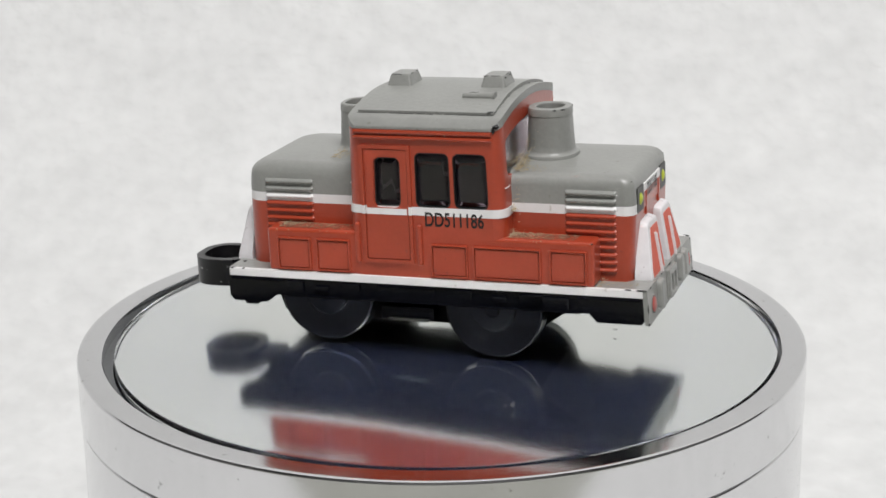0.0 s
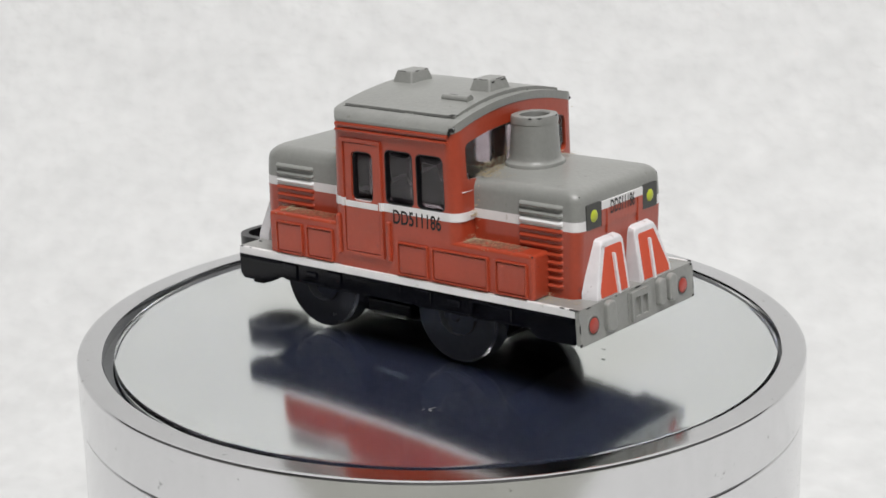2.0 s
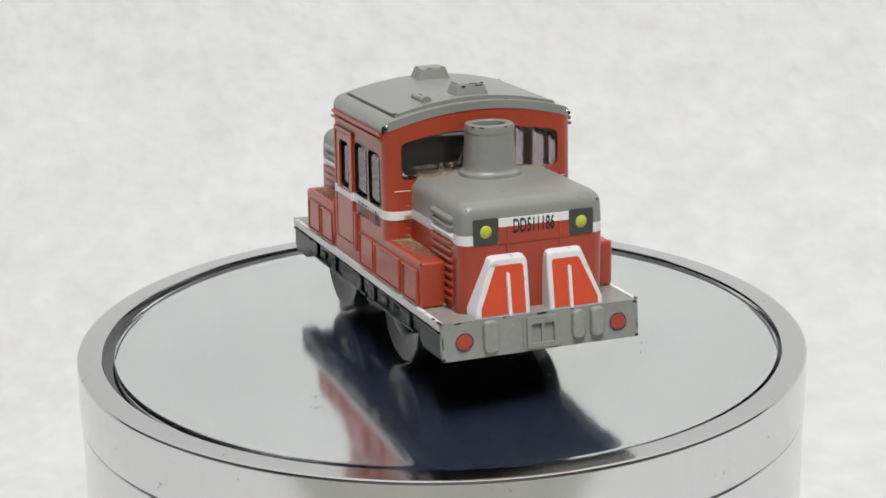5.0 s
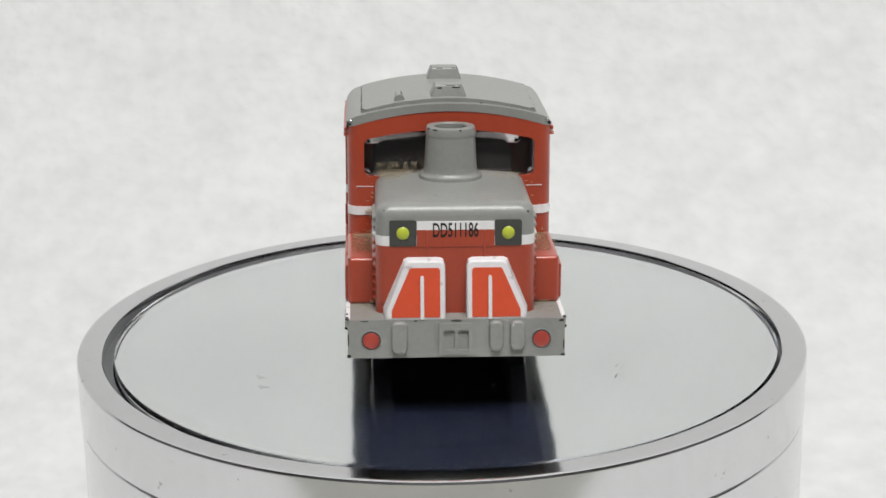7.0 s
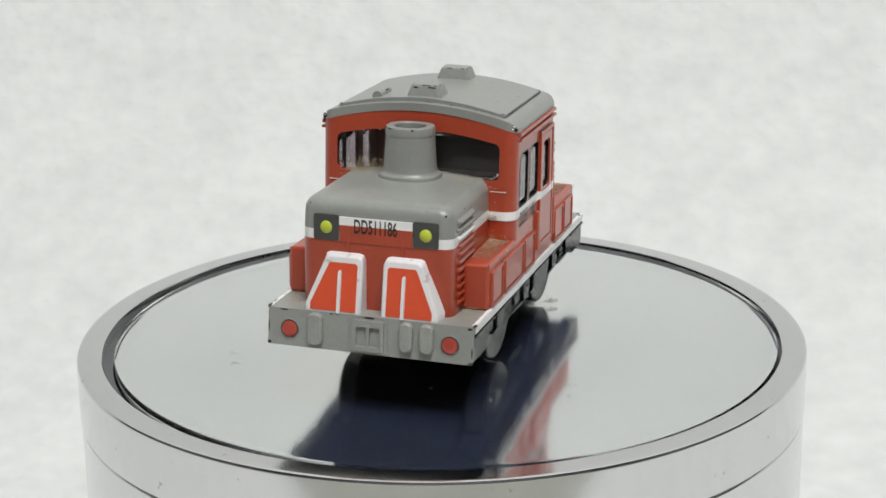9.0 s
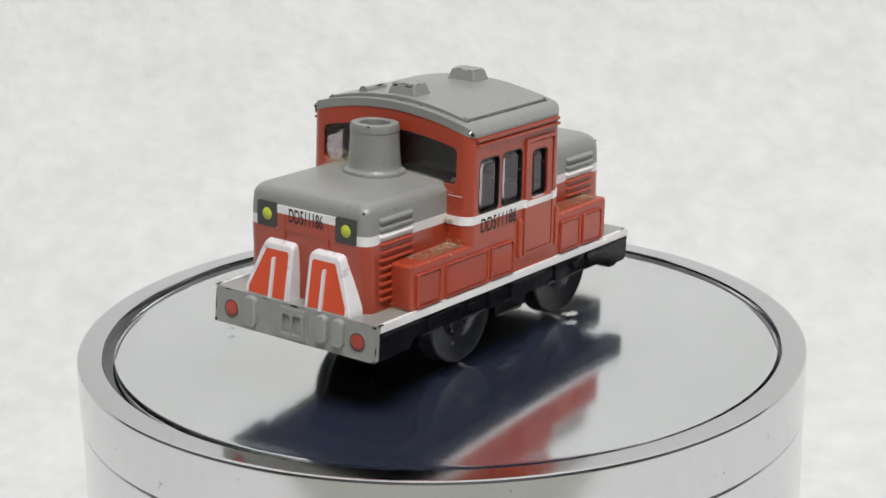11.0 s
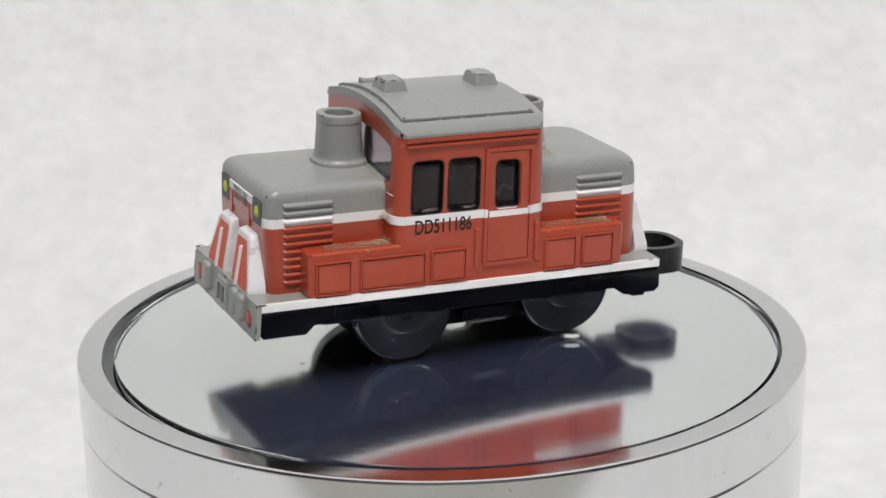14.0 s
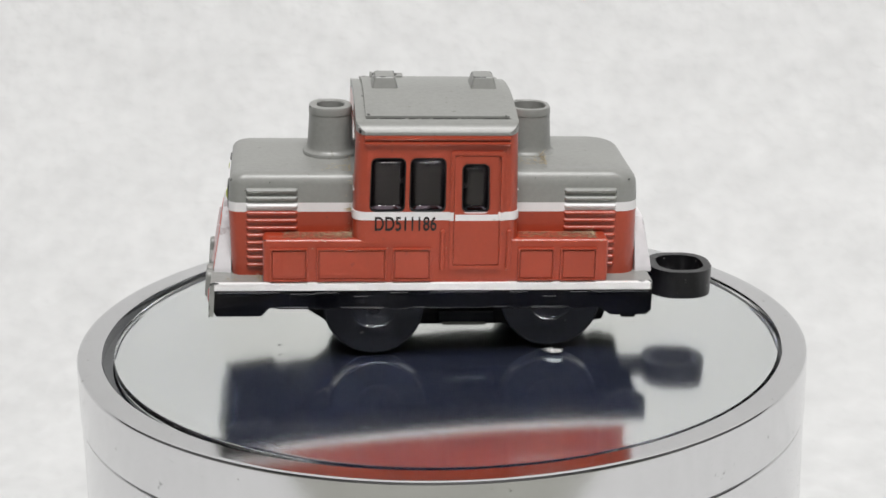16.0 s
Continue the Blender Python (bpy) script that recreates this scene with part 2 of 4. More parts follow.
def build_turntable():
    t = empty("turntable", "round chromed display turntable with a mirror disc", "turntable")
    bm = lathe(bmesh.new(), [(56.65, -9), (56.65, -0.12), (56.77, 0.0), (56.95, 0.0), (60.05, 0.0), (60.3, 0.0), (60.6, -0.1), (60.75, -0.35), (60.75, -0.6), (60.75, -9.4), (60.75, -9.6), (60.45, -9.9), (58, -9.9)], 180, centre=RING, close=True)
    part("rim", bm, STEEL, t, "chromed rim ring with fine scratches")
    bm = lathe(bmesh.new(), [(60.3, -9.2), (60.3, -10.6)], 120, centre=RING)
    part("groove", bm, GAP, t, "dark joint below the rim")
    bm = lathe(bmesh.new(), [(58, -10.02), (60.3, -10.02), (60.6, -10.25), (60.6, -10.5), (60.6, FLOOR + 4.5), (59.6, FLOOR + 1.5), (50, FLOOR + 1.5)], 180, centre=RING)
    part("housing", bm, BODY, t, "chromed round housing")
    # step added inside the gap to set how dark it looks
    bm = lathe(bmesh.new(), [(58.0, -2.3), (55.6, -2.3), (55.6, -8.5), (58.0, -8.5)], 180, centre=Vector((DISC.x, DISC.y, RING.z)), close=True)
    part("well", bm, WELL, t, "added satin step, dark for the shade in the gap round the disc")
    prof = [(54.55, -7.2), (55.15, -6.8), (55.35, dome(55.35) - SHEET_T - 0.3), (55.25, dome(55.25) - SHEET_T - 0.08), (55.05, dome(55.05) - SHEET_T - 0.03), (54.65, dome(54.65) - SHEET_T - 0.03)]
    prof += [(r, dome(r) - SHEET_T - 0.03) for r in range(52, 3, -4)]
    bm = lathe(bmesh.new(), prof, 200)
    disc = part("mirror_disc", bm, MIRROR, t, "mirror disc under a clear sheet")
    prof = [(4, dome(4) - SHEET_T)] + [(r, dome(r) - SHEET_T) for r in range(8, 53, 4)] + [(54.65, dome(54.65) - SHEET_T), (55.15, dome(55.15) - SHEET_T + 0.03), (55.35, dome(55.35) - SHEET_T + 0.2)]
    prof += [(55.35, dome(55.35) - 0.25), (55.25, dome(55.25) - 0.07), (55.05, dome(55.05)), (54.65, dome(54.65))] + [(r, dome(r)) for r in range(52, 3, -4)]
    bm = lathe(bmesh.new(), prof, 200)
    cover = part("clear_sheet", bm, CLEAR, disc, "clear acrylic sheet with a glossy edge")
    cover.visible_shadow = False
    rng = random.Random(3)
    # crumbs and scuffs that ride on the disc
    for x, y, size, count, length in ((-16.3, 14.4, 1.25, 90, 0.35), (21.5, -30.0, 1.3, 9, 0.6), (27.5, 6.2, 1.5, 8, 0.5), (20.0, 26.5, 2.6, 5, 0.8)):
        bm = bmesh.new()
        slant = rng.uniform(0, 180)
        for _ in range(count):
            px, py = x + rng.gauss(0, size * 0.5), y + rng.gauss(0, size * 0.4)
            m = pose(px, py, dome(math.hypot(px, py)) + 0.01, 0, 0, rng.gauss(slant, 25)) @ Matrix.Diagonal((rng.uniform(0.1, length), rng.uniform(0.04, 0.16), rng.uniform(0.01, 0.06 if count > 50 else 0.025), 1))
            bmesh.ops.create_icosphere(bm, subdivisions=1, radius=1, matrix=m)
        part("crumbs", bm, SMUDGE if count > 50 else SCUFF, disc, "crumbs and scuffs", kind="stuff")
    return t, disc


turntable, mirror_disc = build_turntable()


# ---- the toy locomotive (x forwards, y to its left, z up) ----
loco = empty("toy_locomotive", "worn red and grey diecast toy diesel locomotive with white stripes", "toy locomotive")
CAB0, CAB1, CABY, CORNER = -9.7, 16.8, 15.9, 2.0


def taper(x, z):
    """The cab narrows a little in length towards its roof."""
    k = max(0.0, z - 20.0) / 17.0
    return 3.55 + (x - 3.55) * (1 - 0.045 * k)


def arch(y):
    return 39.6 - 2.55 * (y / 15.9) ** 2


def rim_top(y):
    a = abs(y)
    z = 40.8 - 1.7 * (a / 13.6) ** 2
    if a > 14.2:
        z -= 1.0 * ((a - 14.2) / 1.85) ** 2.5
    return z


def build_footplate():
    bm = bmesh.new()
    outline = rounded(-31.4, 38.9, -16.2, 16.2, 0.7, 3)
    plate(bm, outline, [], lambda u, v, w: (u, v, w), 11.75, 12.95)
    part("footplate", bm, GREY, loco, "grey footplate dusty at its corners")
    for s in (1, -1):
        bm = box(bmesh.new(), -31.0, 38.3, s * 16.2 - 0.06, s * 16.2 + 0.06, 11.8, 12.95, 0.04, 1)
        part("edge_stripe", bm, WHITE, loco, "white painted edge")
        bm = box(bmesh.new(), -31.0, 38.2, s * 15.9 - 0.3, s * 15.9 + 0.28, 12.93, 13.06, 0.05, 1)
        part("edge_stripe", bm, WHITE, loco, "white painted edge")


    for x, y, sx, sy in ((38.0, -16.05, 1.0, 0.3), (36.0, -16.05, 0.8, 0.2), (38.1, 16.05, 0.7, 0.3), (-30.6, -15.9, 0.7, 0.35), (-28.6, -16.0, 0.35, 0.25),
                         (-29.6, 15.9, 0.9, 0.3), (-30.9, 15.6, 0.4, 0.4), (-30.2, -12.0, 0.35, 0.25)):
        bm = bmesh.new()
        bmesh.ops.create_icosphere(bm, subdivisions=2, radius=1, matrix=Matrix.Translation((x, y, 12.98)) @ Matrix.Diagonal((sx, sy, 0.13, 1)))
        part("chipped_spot", bm, CHIP_SEAM, loco, "bare spot with chipped paint")


def build_beam():
    bm = bmesh.new()
    plate(bm, rounded(-16.0, 16.0, 7.2, 12.75, 0.6, 4), [], lambda u, v, w: (w, u, v), 38.2, 38.95)
    beam = part("buffer_beam", bm, GREY, loco, "grey front buffer beam")
    # raised details on the beam
    for y0, y1, z0, z1 in ((-9.6, -7.2, 7.9, 12.75), (4.8, 6.9, 8.2, 12.75), (7.9, 10.1, 8.3, 12.75)):
        bm = bmesh.new()
        plate(bm, rounded(y0, y1, z0, z1, 0.9, 4), [], lambda u, v, w: (w, u, v), 38.8, 39.85)
        edges = [e for e in bm.edges if all(v.co.x > 39.8 for v in e.verts)]
        bmesh.ops.bevel(bm, geom=edges, offset=0.4, segments=3, affect="EDGES", profile=0.5)
        part("air_hose", bm, GREY, beam)
    bm = bmesh.new()
    plate(bm, rounded(-2.6, 2.4, 7.7, 12.4, 0.3, 2), [rounded(-1.9, -0.25, 8.4, 11.4, 0.25, 2), rounded(0.15, 1.8, 8.4, 11.4, 0.25, 2)],
          lambda u, v, w: (w, u, v), 38.8, 39.55)
    part("coupler_plate", bm, GREY, beam)
    bm = bmesh.new()
    plate(bm, rounded(-3.1, 2.9, 7.55, 12.5, 0.3, 2), [], lambda u, v, w: (w, u, v), 38.8, 39.1)
    part("coupler_backing", bm, GREY, beam)
    for y, z, sy, sz in ((0.0, 12.72, 0.95, 0.16), (-15.9, 10.0, 0.12, 1.1), (-15.8, 7.5, 0.35, 0.3), (15.9, 9.0, 0.12, 0.9), (15.75, 7.4, 0.4, 0.25), (-6.0, 12.75, 0.3, 0.1), (15.5, 12.6, 0.4, 0.2), (-13.5, 12.75, 0.7, 0.1)):
        bm = bmesh.new()
        bmesh.ops.create_icosphere(bm, subdivisions=2, radius=1, matrix=Matrix.Translation((38.9, y, z)) @ Matrix.Diagonal((0.13, sy, sz, 1)))
        part("chipped_spot", bm, CHIP_SEAM, beam, "bare spot with chipped paint")
    for y in (-12.55, 12.55):
        bm = lathe(bmesh.new(), [(1.6, 38.6), (1.6, 39.02), (1.48, 39.08), (1.4, 39.0)], 28)
        bmesh.ops.rotate(bm, verts=bm.verts, matrix=Matrix.Rotation(radians(90), 3, "Y"))
        bmesh.ops.translate(bm, verts=bm.verts, vec=(0, y, 9.85))
        tail = part("tail_lamp", bm, GREY, beam)
        bm = lathe(bmesh.new(), [(1.38, 38.9), (1.38, 39.1)], 28)
        bmesh.ops.rotate(bm, verts=bm.verts, matrix=Matrix.Rotation(radians(90), 3, "Y"))
        bmesh.ops.translate(bm, verts=bm.verts, vec=(0, y, 9.85))
        part("lamp_seat", bm, HOUSING, tail, "dark ring round the lens")
        bm = lathe(bmesh.new(), [(1.22, 38.9), (1.2, 39.15), (0.95, 39.28), (0.4, 39.34)], 28)
        bmesh.ops.rotate(bm, verts=bm.verts, matrix=Matrix.Rotation(radians(90), 3, "Y"))
        bmesh.ops.translate(bm, verts=bm.verts, vec=(0, y, 9.85))
        part("lens", bm, LENS, tail, "red painted lens")
    # the beam leans back a little
    beam.matrix_basis = Matrix.Translation((0.0385, 0, 0.0127)) @ pose(0, 0, 0, 0, -3.5, 0) @ Matrix.Translation((-0.0385, 0, -0.0127))


def build_skirt():
    """The black plastic chassis edge below the footplate."""
    for s in (1, -1):
        pts = [(38.6, 11.75), (38.6, 8.2), (38.0, 7.4), (31.0, 7.4), (29.7, 8.75), (-22.9, 8.75), (-24.8, 7.4), (-30.6, 7.4), (-31.4, 8.2), (-31.4, 11.75)]
        bm = bmesh.new()
        plate(bm, pts, [], lambda u, v, w: (u, w, v), s * 13.6, s * 15.9)
        side = part("side_frame", bm, BLACK, loco, "black plastic side frame")
        for x0, x1, z0, z1 in ((26.6, 18.4, 8.9, 11.3), (22.6, 18.9, 8.6, 11.5), (16.5, 14.0, 9.6, 10.9), (10.8, 7.6, 8.6, 11.5), (4.6, -5.2, 8.7, 11.5),
                               (-8.2, -11.4, 8.6, 11.5), (-13.6, -16.0, 9.6, 10.8), (-18.0, -21.0, 8.6, 11.5)):
            bm = box(bmesh.new(), x1, x0, s * 15.5 - 0.75, s * 15.5 + 0.75, z0, z1, 0.22, 3)
            part("frame_step", bm, BLACK, side)
        for x0, x1, z in ((38.0, 28.0, 11.45), (4.4, -5.0, 11.45), (-21.5, -30.8, 11.45), (28.5, 23.5, 8.95), (18.5, 11.5, 8.95), (7.0, 5.0, 8.95), (-5.8, -8.0, 8.95), (-11.8, -17.5, 8.95)):
            bm = box(bmesh.new(), x1, x0, s * 15.7 - 0.72, s * 15.7 + 0.72, z - 0.24, z + 0.16, 0.19, 4)
            part("frame_lip", bm, BLACK, side)
        bm = box(bmesh.new(), -29.0, -26.6, s * 14.6 - 0.9, s * 14.6 + 0.9, 6.7, 7.6, 0.25, 2)
        part("frame_foot", bm, BLACK, side)
    bm = box(bmesh.new(), -31.0, 37.4, -14, 14, 8.6, 11.75, 0.3, 1)
    part("chassis", bm, MATT, loco, "black plastic chassis")
    bm = bmesh.new()
    pts = [(27.6, 8.8), (21.0, 4.4), (20, 3.4), (-20.5, 3.6), (-24.6, 4.2), (-26.2, 8.8)]
    plate(bm, pts, [], lambda u, v, w: (u, w, v), -9.2, 9.2)
    part("underbody", bm, MATT, loco, "black plastic underbody")
    for s in (1, -1):
        bm = box(bmesh.new(), -6.6, 2.6, s * 10 - 1.6, s * 10 + 1.6, 4.3, 6.6, 0.4, 2)
        tank = part("tank", bm, BLACK, loco)
        # thin strip, paler than the tank, along its lower edge
        bm = box(bmesh.new(), -5.2, 1.8, s * 11.5 - 0.35, s * 11.5 + 0.35, 4.2, 4.75, 0.12, 2)
        part("grey_edge", bm, HOUSING, tank, "grey lower edge")


def build_wheels():
    for x, z in ((13.05, 7.55), (-15.6, 8.72)):
        for s in (1, -1):
            zz = z + s * 0.21
            prof = [(3.0, 9.4), (8.2, 9.4), (8.3, 9.8), (8.06, 10.4), (8.06, 12.3), (7.75, 12.55), (7.35, 12.45), (4.1, 12.15), (3.75, 12.2), (3.6, 12.75), (3.0, 13.05), (1.2, 13.15), (0.9, 12.9)]
            bm = lathe(bmesh.new(), [(r, s * h) for r, h in prof], 64, axis="y", centre=(x, 0, zz))
            part("wheel", bm, WHEEL, loco, "dark grey plastic wheel", angle=28)
        bm = lathe(bmesh.new(), [(0.9, -9.6), (0.9, 9.6)], 12, axis="y", centre=(x, 0, z))
        part("axle", bm, BLACK, loco)


def build_hood(sign, end, mid, name):
    """A hood before or behind the cab: rings of a rounded oblong, painted red, white and grey."""
    bm = bmesh.new()
    front = sign > 0
    re, rs, rz = (1.9, 1.7, 1.9) if front else (3.4, 1.9, 2.5)
    ztop = 29.65 if front else 30.1
    lean = 0.55 if front else 0.0
    levels = [(12.9, lean, 0.0), (18.0, 0.03 + 0.55 * lean, 0.02), (23.45, 0.08, 0.08), (24.95, 0.1, 0.1), (26.4, 0.15, 0.14), (ztop - rz, 0.25, 0.2)]
    for k in range(1, 8):
        a = radians(90 * k / 7)
        levels.append((ztop - rz + rz * math.sin(a), 0.25 + re * (1 - math.cos(a)), 0.2 + rs * (1 - math.cos(a))))
    levels += [(ztop + 0.22, 0.25 + re + 2.0, 0.2 + rs + 2.0), (ztop + 0.5, 0.25 + re + 5.0, 0.2 + rs + 5.5)]
    rings = []
    for z, ie, iside in levels:
        r = 1.7 if front else 3.0
        e, h = abs(end) - ie, 11.85 - iside
        i0 = abs(mid)
        pts = [(i0, -h)]
        for cy, a0 in ((-h + r, -90), (h - r, 0)):
            for k in range(6):
                a = radians(a0 + 90 * k / 5)
                pts.append((e - r + r * math.cos(a), cy + r * math.sin(a)))
        pts.append((i0, h))
        rings.append((z, [bm.verts.new((sign * x, y, z)) for x, y in pts]))
    for (za, a), (zb, b) in zip(rings, rings[1:]):
        for k in range(len(a)):
            j = (k + 1) % len(a)
            f = bm.faces.new((a[k], a[j], b[j], b[k]))
            mz = (za + zb) / 2
            f.material_index = 0 if mz < 23.4 else 1 if mz < 24.95 else 2
    f = bm.faces.new(rings[-1][1])
    f.material_index = 2
    bm.faces.new(rings[0][1])
    hood = part(name, bm, [RED, WHITE, GREY], loco, "hood painted red below and grey above a white stripe", angle=40)
    # louvre bank on each flank
    x0, x1 = (25.2, 33.3) if front else (-25.6, -17.2)
    for s in (1, -1):
        z = 14.3
        while z < 26.9:
            mat = RED if z < 22.9 else WHITE if z < 24.7 else GREY
            bm = bmesh.new()
            y = s * (11.85 - 0.004 * (z - 13) * 2)
            prof = [(-0.2, 0.0), (0.22, 0.06), (0.44, 0.24), (0.46, 0.46), (0.3, 0.66), (-0.2, 0.92)]
            ends = []
            for x in (x0, x0 + 0.35, x1 - 0.35, x1):
                kk = 0.15 if x in (x0, x1) else 1.0
                ends.append([bm.verts.new((x, y + s * (p * kk if p > 0 else p), z + q)) for p, q in prof])
            for a, b in zip(ends, ends[1:]):
                for k in range(len(prof)):
                    j = (k + 1) % len(prof)
                    bm.faces.new((a[k], a[j], b[j], b[k]))
            bm.faces.new(ends[0])
            bm.faces.new(ends[-1])
            part("louvre_slat", bm, mat, hood, angle=50)
            z += 1.22
    return hood


def build_shield(sign, y0, y1, yt, nose):
    """A snow-plough shield: white rim and flank, red face, white upright bar. y0 inner edge, y1 outer foot, yt outer top."""
    s = 1 if y1 > y0 else -1

    def front(z):
        return nose + 2.6 - 0.165 * (z - 12.6)

    def place(lift):
        def f(u, v, w):
            k = 0.4 if abs(u) > abs(y0) + 3.0 and v < 21.5 else 0.0
            return (sign * (front(v) + lift if w else nose - 0.3), u + (0 if w else s * k), v + (0 if w or v < 21 else 0.35))
        return f
    outer = [(y0, 12.8), (y1, 12.8), (y1, 14.0), (yt + s * 0.5, 20.6), (yt + s * 0.25, 21.1), (yt - s * 0.3, 21.4), (y0 + s * 0.9, 21.4), (y0 + s * 0.3, 21.15), (y0, 20.6)]
    bm = bmesh.new()
    plate(bm, outer, [], place(0), 0, 1)
    edges = [e for e in bm.edges if all(abs(abs(v.co.x) - front(v.co.z)) < 0.01 for v in e.verts)]
    bmesh.ops.bevel(bm, geom=edges, offset=0.34, segments=3, affect="EDGES", profile=0.5)
    sh = part("plough_shield", bm, RIM_WHITE, loco, "white rimmed red shield above the beam")
    d = 0.8
    inner = [(y0 + s * d, 13.2), (y1 - s * d, 13.2), (y1 - s * d, 14.2), (yt - s * 0.25, 20.2), (yt - s * 0.5, 20.4), (y0 + s * (d + 0.3), 20.4), (y0 + s * d, 20.1)]
    bm = bmesh.new()
    plate(bm, inner, [], lambda u, v, w: (sign * (front(v) + (0.06 if w else -0.3)), u, v), 0, 1)
    part("shield_face", bm, ORANGE, sh, "bright red painted face")
    yb = y0 + s * 3.45
    bm = bmesh.new()
    plate(bm, [(yb - 0.26, 13.0), (yb + 0.26, 13.0), (yb + 0.26, 19.0), (yb + 0.15, 19.3), (yb - 0.15, 19.3), (yb - 0.26, 19.0)], [],
          lambda u, v, w: (sign * (front(v) + (0.45 if w else -0.2)), u, v), 0, 1)
    part("shield_bar", bm, RIM_WHITE, sh, "white upright bar")


def build_nose():
    x = 36.2
    # red door panel with white band between the lamps
    bm = box(bmesh.new(), x - 0.6, x + 0.02, -5.7, 5.7, 23.3, 25.85)
    nose = part("nose_panel", bm, RED, loco, "red nose panel")
    bm = box(bmesh.new(), x - 0.6, x + 0.03, -5.7, 5.7, 25.85, 27.1)
    part("nose_stripe", bm, WHITE, nose, "white stripe across the nose")
    for y in (-4.25, 4.25):
        bm = box(bmesh.new(), x - 0.4, x + 0.16, y - 0.14, y + 0.14, 22.0, 25.8, 0.08, 1)
        part("nose_rib", bm, RED, nose)
    for s in (-1, 1):
        y = s * 7.75
        # plate flush with the nose; its dark grey paints the recess's shade
        bm = bmesh.new()
        plate(bm, rounded(y - 1.98, y + 1.98, 23.4, 27.3, 0.3, 3), [], lambda u, v, w: (w, u, v), x - 0.6, x + 0.04)
        house = part("lamp_backing", bm, HOUSING, loco, "flat square plate, dark for the shade of the headlamp recess")
        bm = bmesh.new()
        bmesh.ops.create_uvsphere(bm, u_segments=24, v_segments=14, radius=1.25, matrix=Matrix.Translation((x - 0.62, y, 25.35)) @ Matrix.Diagonal((0.8, 1, 1.05, 1)))
        part("headlamp", bm, YELLOW, house, "yellow painted headlamp")
    lettering("DD511186", 6.7, 2.2, lambda u, v, w: (x + 0.07, u, 25.85 + v), loco)
    for sign, ns in ((1, 36.1), (-1, 29.7)):
        build_shield(sign, 1.55, 10.3, 7.1, ns)
        build_shield(sign, -1.55, -10.3, -7.1, ns)


def build_side_boxes():
    for s in (1, -1):
        for x0, x1 in ((11.6, 30.7), (-24.0, -5.0)):
            bm = box(bmesh.new(), x0, x1, min(s * 11, s * (CABY + 0.03)), max(s * 11, s * (CABY + 0.03)), 12.9, 20.15, 0.6, 3)
            part("side_box", bm, RED, loco, "red side locker with dusty top")
        for x0, x1 in ((23.6, 29.6), (11.2, 22.3), (4.2, 10.4), (-15.4, -9.5), (-22.2, -16.3)):
            bm = bmesh.new()
            plate(bm, rounded(x0, x1, 13.35, 18.75, 0.25, 3), [rounded(x0 + 0.3, x1 - 0.3, 13.65, 18.45, 0.18, 3)],
                  lambda u, v, w: (u, s * w, v), CABY - 0.2, CABY + 0.46)
            bmesh.ops.bevel(bm, geom=[e for e in bm.edges if all(abs(v.co.y) > CABY + 0.4 for v in e.verts) and e.is_manifold and e.calc_face_angle() > 1.0], offset=0.09, segments=2, affect="EDGES", profile=0.5)
            panel = part("locker_frame", bm, RED, loco)
            bm = bmesh.new()
            plate(bm, rounded(x0 + 0.44, x1 - 0.44, 13.79, 18.31, 0.18, 3), [], lambda u, v, w: (u, s * w, v), CABY - 0.2, CABY + 0.28)
            edges = [e for e in bm.edges if all(abs(v.co.y) > CABY + 0.25 for v in e.verts)]
            bmesh.ops.bevel(bm, geom=edges, offset=0.08, segments=2, affect="EDGES", profile=0.5)
            part("locker_door", bm, RED, panel)


SIDE_WINDOWS = ((8.65, 14.15, 24.7, 33.35), (2.15, 7.85, 24.7, 33.35), (-4.8, -0.55, 24.6, 32.4))


def empty_part(name):
    ob = new(name)
    ob.parent = loco
    return ob


